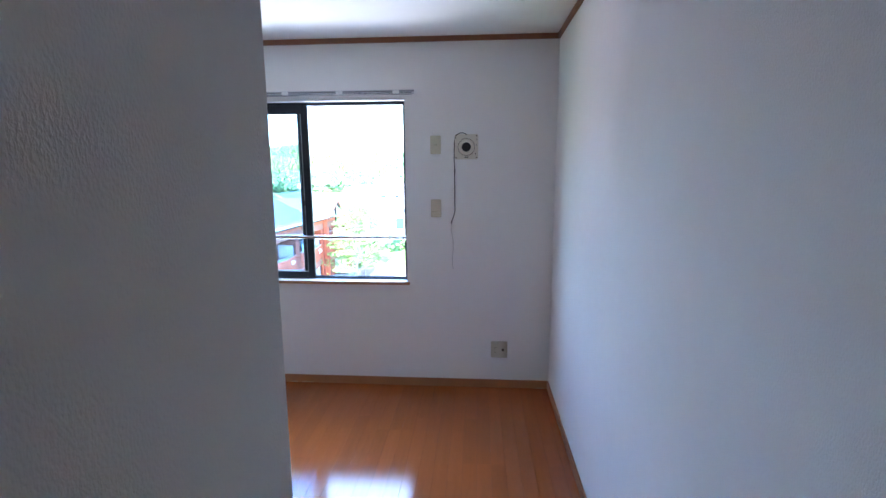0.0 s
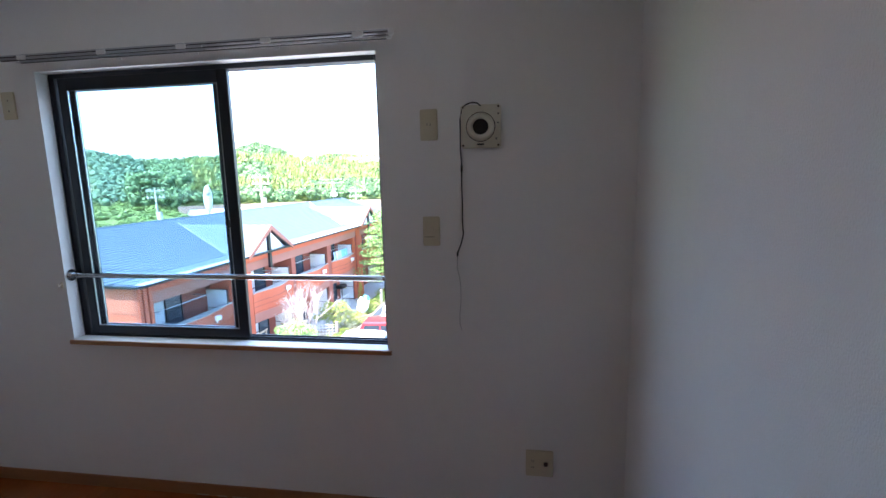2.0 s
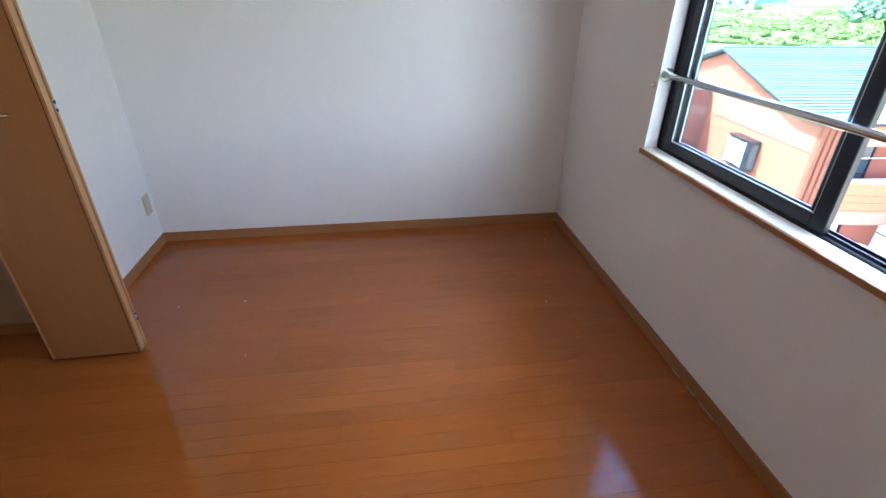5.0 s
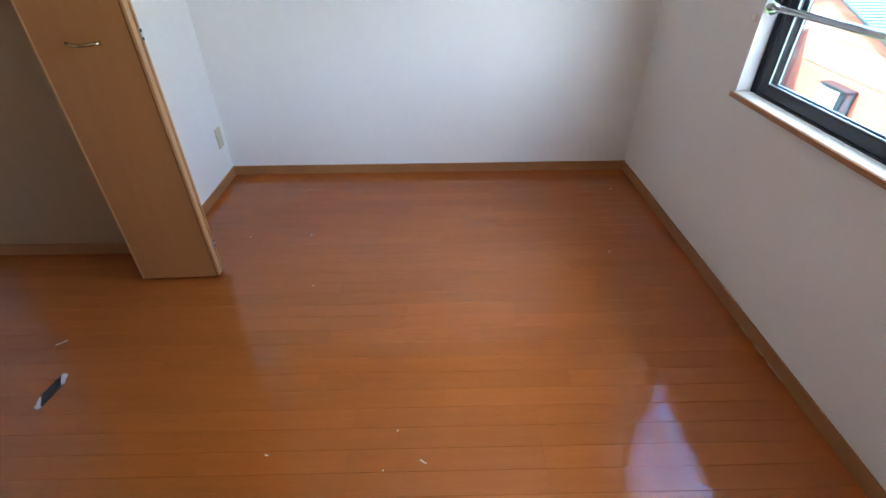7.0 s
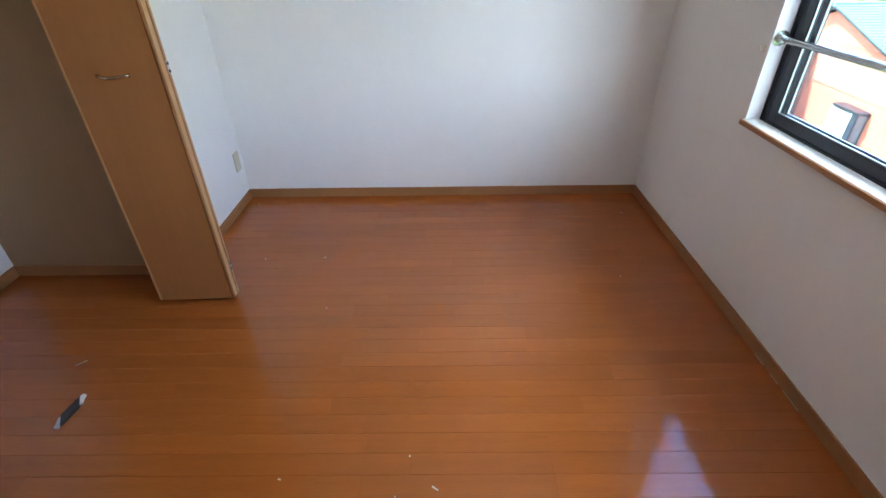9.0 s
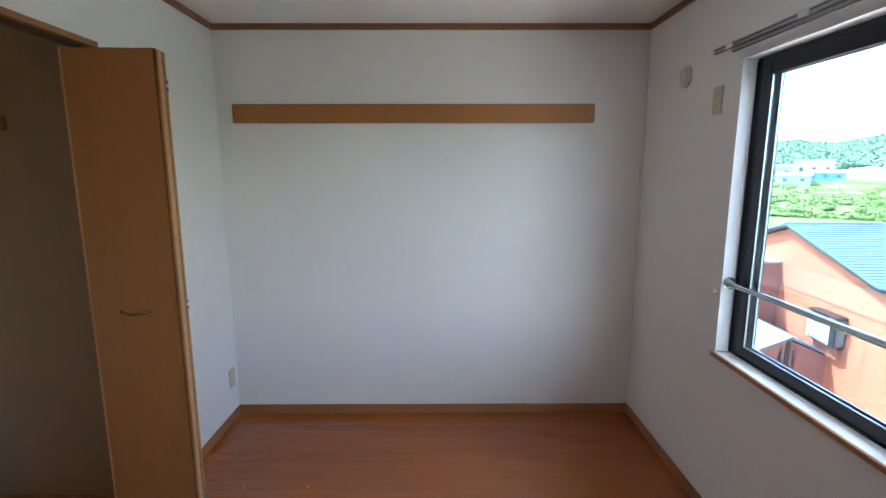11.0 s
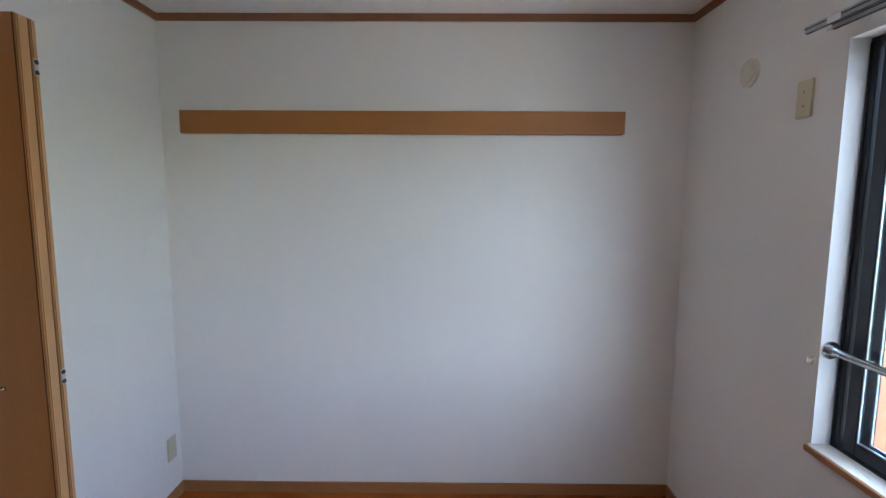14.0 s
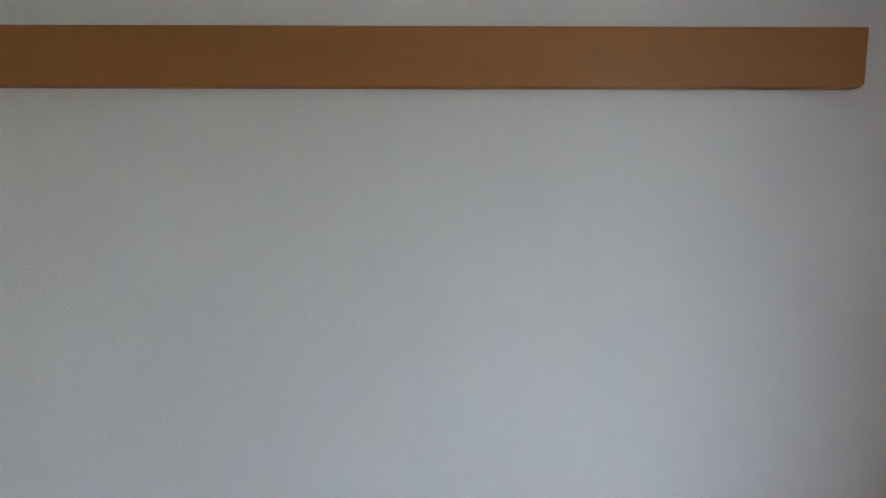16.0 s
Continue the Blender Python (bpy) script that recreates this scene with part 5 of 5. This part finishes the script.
def pole(az, r, top, arms=3):
    p = at(az, r)
    h = 1.5 + top * r - p.z
    o = thing("utility_pole", "concrete utility pole with cross-arms and insulators", "pole", pose(p.x, p.y, p.z, 0, 0, az), "utility poles")
    part("post", cyl(B(), (0, 0, -0.3), (0, 0, h), 0.17, 10, 0.11), POLEM, o)
    for k in range(arms):
        z = h - 0.5 - 0.9 * k
        part("cross_arm", box(B(), -1.1, -0.06, z, 1.1, 0.06, z + 0.12), POLEM, o)
        for x in (-0.95, -0.5, 0.5, 0.95):
            part("insulator", cyl(B(), (x, 0, z + 0.12), (x, 0, z + 0.36), 0.07, 8), INS, o, "pale insulator")
    part("transformer", cyl(B(), (0.3, -0.3, h - 4.3), (0.3, -0.3, h - 3.3), 0.28, 12), POLEM, o, "grey transformer can")
    return Vector((p.x, p.y, p.z + h - 0.2))


tops_ = [pole(40.0, 74, -0.012, 2), pole(29.6, 70, 0.009), pole(19.0, 84, -0.025), pole(15.2, 88, -0.026), pole(10.5, 74, -0.012), pole(3, 70, -0.004)]
pole(50.0, 150, -0.013, 2)
wr = thing("power_lines", "thin overhead power lines strung between the poles", "wires", pose(0, 0, 0))
for j, off in enumerate((0.0, -0.5, -1.2)):
    wb = B()
    for p, q in zip(tops_, tops_[1:]):
        pts = [p.lerp(q, k / 8) + Vector((0, 0, off - 1.0 * math.sin(math.pi * k / 8))) for k in range(9)]
        tube(wb, pts, 0.02, 4)
    part("line", wb, BLACK, wr)
GAN = mat("pylon_steel", (0.36, 0.42, 0.46), 0.6, metal=0.3, var=0.1)


def pylon(az, r, top, bottom, base, arms):
    p = at(az, r)
    z0, z1 = 1.5 + bottom * r, 1.5 + top * r
    o = thing("pylon", "tall steel lattice pylon on the hill", "pylon", pose(p.x, p.y, 0, 0, 0, az), "pylons")
    t = B()
    n_ = 12
    z0 = min(z0, p.z - 0.5)
    lv = [z0 + (z1 - z0) * i / n_ for i in range(n_ + 1)]
    wd = [base * (1 - 0.8 * i / n_) for i in range(n_ + 1)]
    rr = r * 0.00045
    for i in range(n_):
        for sx in (-1, 1):
            for sy in (-1, 1):
                cyl(t, (sx * wd[i], sy * wd[i], lv[i]), (sx * wd[i + 1], sy * wd[i + 1], lv[i + 1]), rr, 4)
        for s in (-1, 1):
            cyl(t, (-wd[i], s * wd[i], lv[i]), (wd[i + 1], s * wd[i + 1], lv[i + 1]), rr * 0.6, 4)
            cyl(t, (wd[i], s * wd[i], lv[i]), (-wd[i + 1], s * wd[i + 1], lv[i + 1]), rr * 0.6, 4)
    part("lattice", t, GAN, o)
    for k in range(arms):
        z = z1 - (z1 - z0) * 0.1 * (k * 1.3 + 0.3)
        part("cross_arm", prism(B(), [(-base * 1.2, z), (0, z + rr * 4), (base * 1.2, z), (0, z - rr)], "y", -rr, rr), GAN, o)


pylon(24.2, 190, 0.22, 0.0, 3.0, 3)
pylon(47.15, 420, 0.125, 0.03, 4.5, 5)
pylon(50.95, 520, 0.110, 0.03, 4.5, 4)

# ---- woods ----
# Distance haze is mixed into the colours: some in WDARK, more in WFAR.
WDARK = island_mat("wood_dark_green", (0.08, 0.155, 0.075), (0.21, 0.31, 0.12), cc=(0.14, 0.225, 0.10))
WFAR = island_mat("wood_far_haze_green", (0.105, 0.19, 0.12), (0.20, 0.30, 0.165), cc=(0.15, 0.245, 0.145))
WLIGHT = island_mat("bamboo_yellow_green", (0.10, 0.18, 0.06), (0.42, 0.39, 0.13), cc=(0.24, 0.29, 0.085))
wr_ = random.Random(77)
shapes = []
for s_ in range(12):
    t = bmesh.new()
    bmesh.ops.create_icosphere(t, subdivisions=1, radius=0.58)
    vs, fs = [tuple(v.co * (1 + 0.3 * noise.noise(v.co * 3 + Vector((s_ * 5, 0, 0))))) for v in t.verts], [[v.index for v in f.verts] for f in t.faces]
    t.free()
    for _ in range(46):
        # a torn spray of foliage standing off the clump
        d = Vector((wr_.gauss(0, 1), wr_.gauss(0, 1), wr_.gauss(0.25, 1))).normalized()
        c_ = d * wr_.uniform(0.52, 1.08)
        a = (d.cross(Vector((wr_.uniform(-1, 1), wr_.uniform(-1, 1), wr_.uniform(-1, 1)))).normalized() + d * wr_.uniform(-0.2, 0.7)) * wr_.uniform(0.13, 0.28)
        b_ = a.cross(d).normalized() * wr_.uniform(0.12, 0.26)
        k = len(vs)
        vs += [tuple(c_ - a), tuple(c_ + b_), tuple(c_ + a), tuple(c_ - b_)]
        fs += [[k, k + 1, k + 2], [k, k + 2, k + 3]]
    shapes.append((np.array(vs), np.array(fs)))


def woods(name, label, material, spots):
    """One mesh of many crinkled leafy clumps: spots are (x, y, z, radius, height)."""
    V_, F_, k = [], [], 0
    for x, y, z, r, h in spots:
        sv, sf = shapes[wr_.randrange(len(shapes))]
        a = wr_.uniform(0, 6.28)
        R_ = np.array([[math.cos(a), -math.sin(a), 0], [math.sin(a), math.cos(a), 0], [0, 0, 1]])
        V_.append(sv @ R_.T * (r, r, h) + (x, y, z))
        F_.append(sf + k)
        k += len(sv)
    me = bpy.data.meshes.new(name)
    me.from_pydata(np.concatenate(V_).tolist(), [], np.concatenate(F_).tolist())
    me.materials.append(material)
    return tagged(new(name, me), label, "", "", "stuff")


# explicit canopy height by bearing, as slopes seen from the room
def skyline(az):
    pts = [(-5, 0.022), (6, 0.026), (12, 0.036), (15, 0.040), (18.2, 0.041), (20.4, 0.047), (23, 0.043), (25.6, 0.040), (27, 0.055), (29.4, 0.070), (32, 0.057), (33.8, 0.042), (37.3, 0.038), (40.6, 0.039), (43.4, 0.0495), (46.6, 0.058), (51, 0.046), (53.7, 0.052), (60, 0.045), (70, 0.045)]
    for (a0, s0), (a1, s1) in zip(pts, pts[1:]):
        if a0 <= az <= a1:
            return s0 + (s1 - s0) * (az - a0) / (a1 - a0)
    return 0.03


dark, light, far = [], [], []
for _ in range(6800):
    az = wr_.uniform(-4, 40)
    f_ = wr_.random()
    r = 114 + 110 * f_
    s0 = -0.038
    top = skyline(az) - 0.004
    sl = s0 + (top - s0) * f_ ** 0.75
    p = at(az, r)
    z = 1.5 + sl * r + wr_.uniform(-0.8, 0.8)
    rr = wr_.uniform(1.0, 2.3) * (0.62 if r < 150 else 0.85)
    bamboo = 11 < az < 36.5 and sl < 0.038 and wr_.random() > 0.30 and 0.06 < f_ < 0.95 and noise.noise((p.x * 0.045, p.y * 0.045, 4.0)) > -0.20 and not 27.4 < az - 10 * (f_ > 0.9) < 31.5 * (f_ > 0.85)
    if bamboo:
        light.append((p.x, p.y, z, rr * 0.62, rr * 1.3))
    else:
        dark.append((p.x, p.y, z, rr, rr * 1.0))
for _ in range(900):
    az = wr_.uniform(27.2, 31.8)
    r = 228
    p = at(az, r)
    u_ = wr_.random()
    dark.append((p.x, p.y, 1.5 + (0.032 + (skyline(az) - 0.034) * u_) * r, wr_.uniform(0.8, 1.6), wr_.uniform(0.8, 1.3)))
for _ in range(3600):
    az = wr_.uniform(33, 64)
    f_ = wr_.random()
    r = 205 + 190 * f_
    s0 = 0.004 if 42 < az else -0.03
    if wr_.random() < 0.25 and az < 45:
        r, s0 = 150 + 60 * f_, -0.036
    sl = s0 + (skyline(az) - 0.004 - s0) * f_ ** 0.8
    p = at(az, r)
    rr = wr_.uniform(1.2, 2.7)
    # clumps west of 40.5 degrees take the haze-tinted green
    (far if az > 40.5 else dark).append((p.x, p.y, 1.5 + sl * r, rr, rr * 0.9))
for _ in range(700):
    az = wr_.uniform(36.5, 42.0)
    r = wr_.uniform(130, 185)
    s0 = -0.045 + 0.055 * wr_.random()
    p = at(az, r)
    dark.append((p.x, p.y, 1.5 + s0 * r, wr_.uniform(1.0, 2.2), wr_.uniform(1.0, 2.0)))
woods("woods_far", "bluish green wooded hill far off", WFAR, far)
woods("woods_dark", "dark green wooded hills", WDARK, dark)
woods("woods_bamboo", "yellow-green bamboo grove on the slope", WLIGHT, light)
hedge = []
for _ in range(1700):
    az, r = wr_.uniform(36, 60), wr_.uniform(95, 168)
    if noise.noise((az * 0.6, r * 0.10, 2.0)) < -0.05:
        continue
    p = at(az, r)
    hedge.append((p.x, p.y, p.z + 0.3, wr_.uniform(0.6, 1.6), wr_.uniform(0.4, 0.9)))
woods("field_scrub", "green scrub and crops on the terraced fields", island_mat("scrub_green", (0.09, 0.16, 0.035), (0.24, 0.32, 0.10)), hedge)
bk2 = []
for _ in range(500):
    az, r = wr_.uniform(-3, 12), wr_.uniform(52, 110)
    p = at(az, r)
    bk2.append((p.x, p.y, p.z + 0.8, wr_.uniform(0.7, 1.5), wr_.uniform(0.7, 1.6)))
woods("garden_greenery", "green gardens among the far houses", WDARK, bk2)
# spiky bamboo plumes give the grove its outline
sp = B()
for x, y, z, r, h in light:
    for _ in range(4):
        a = wr_.uniform(0, 6.28)
        b0 = Vector((x + wr_.uniform(-r, r), y + wr_.uniform(-r, r), z + h * 0.3))
        tip = b0 + Vector((math.cos(a) * 0.9, math.sin(a) * 0.9, h * wr_.uniform(0.9, 1.4)))
        sd = Vector((math.sin(a), -math.cos(a), 0)) * 0.22
        sp.faces.new([sp.verts.new(b0 - sd), sp.verts.new(b0 + sd), sp.verts.new(tip)])
part("bamboo_plumes", sp, WLIGHT, None, "feathery yellow-green bamboo tops", kind="stuff")


# ---- floor planks, last ----
sub = structure("floor", box(B(), -0.0, YP, -0.2, XE, 0.0, -0.0035), SUBM, "brown glossy strip flooring")
PW = 0.0757
lens_ = [0.303, 0.455, 0.606, 0.909]
planks = {}
rnd = random.Random(5)


def plank_mesh(ln, wd):
    key = (round(ln, 3), round(wd, 3))
    if key not in planks:
        me = bpy.data.meshes.new("plank")
        bm = B()
        g, ge = 0.00011, 0.00004
        z0, z1, c = -0.0035, 0.0, 0.0003
        lo = [(g, ge), (wd - g, ge), (wd - g, ln - ge), (g, ln - ge)]
        hi = [(g + c, ge + c * 0.2), (wd - g - c, ge + c * 0.2), (wd - g - c, ln - ge - c * 0.2), (g + c, ln - ge - c * 0.2)]
        v0, v1 = [bm.verts.new((*p, z0)) for p in lo], [bm.verts.new((*p, z1)) for p in hi]
        bm.faces.new(v1)
        for i in range(4):
            bm.faces.new((v0[i], v0[(i + 1) % 4], v1[(i + 1) % 4], v1[i]))
        bm.to_mesh(me)
        bm.free()
        me.materials.append(FLOORM)
        planks[key] = me
    return planks[key]


def lay(x, wd, y1, y0):
    y = y1
    first = rnd.choice(lens_)
    while y > y0 + 0.001:
        ln = min(first, y - y0)
        if y - ln - y0 < 0.08:
            ln = y - y0
        o = new("plank", plank_mesh(ln, wd))
        o.location = (x, y - ln, 0)
        o.parent = sub
        first = rnd.choice(lens_[1:])
        y -= ln


k = 0
x = 0.0012
while x < XE:
    a, b_ = max(x, 0.0), min(x + PW, XE)
    mid = (a + b_) / 2
    end = YS if mid < CX0 or (CX1 - 0.05) < mid < XP else CY if mid < CX1 - 0.05 else YP
    lay(a, b_ - a, 0.0, end)
    x += PW
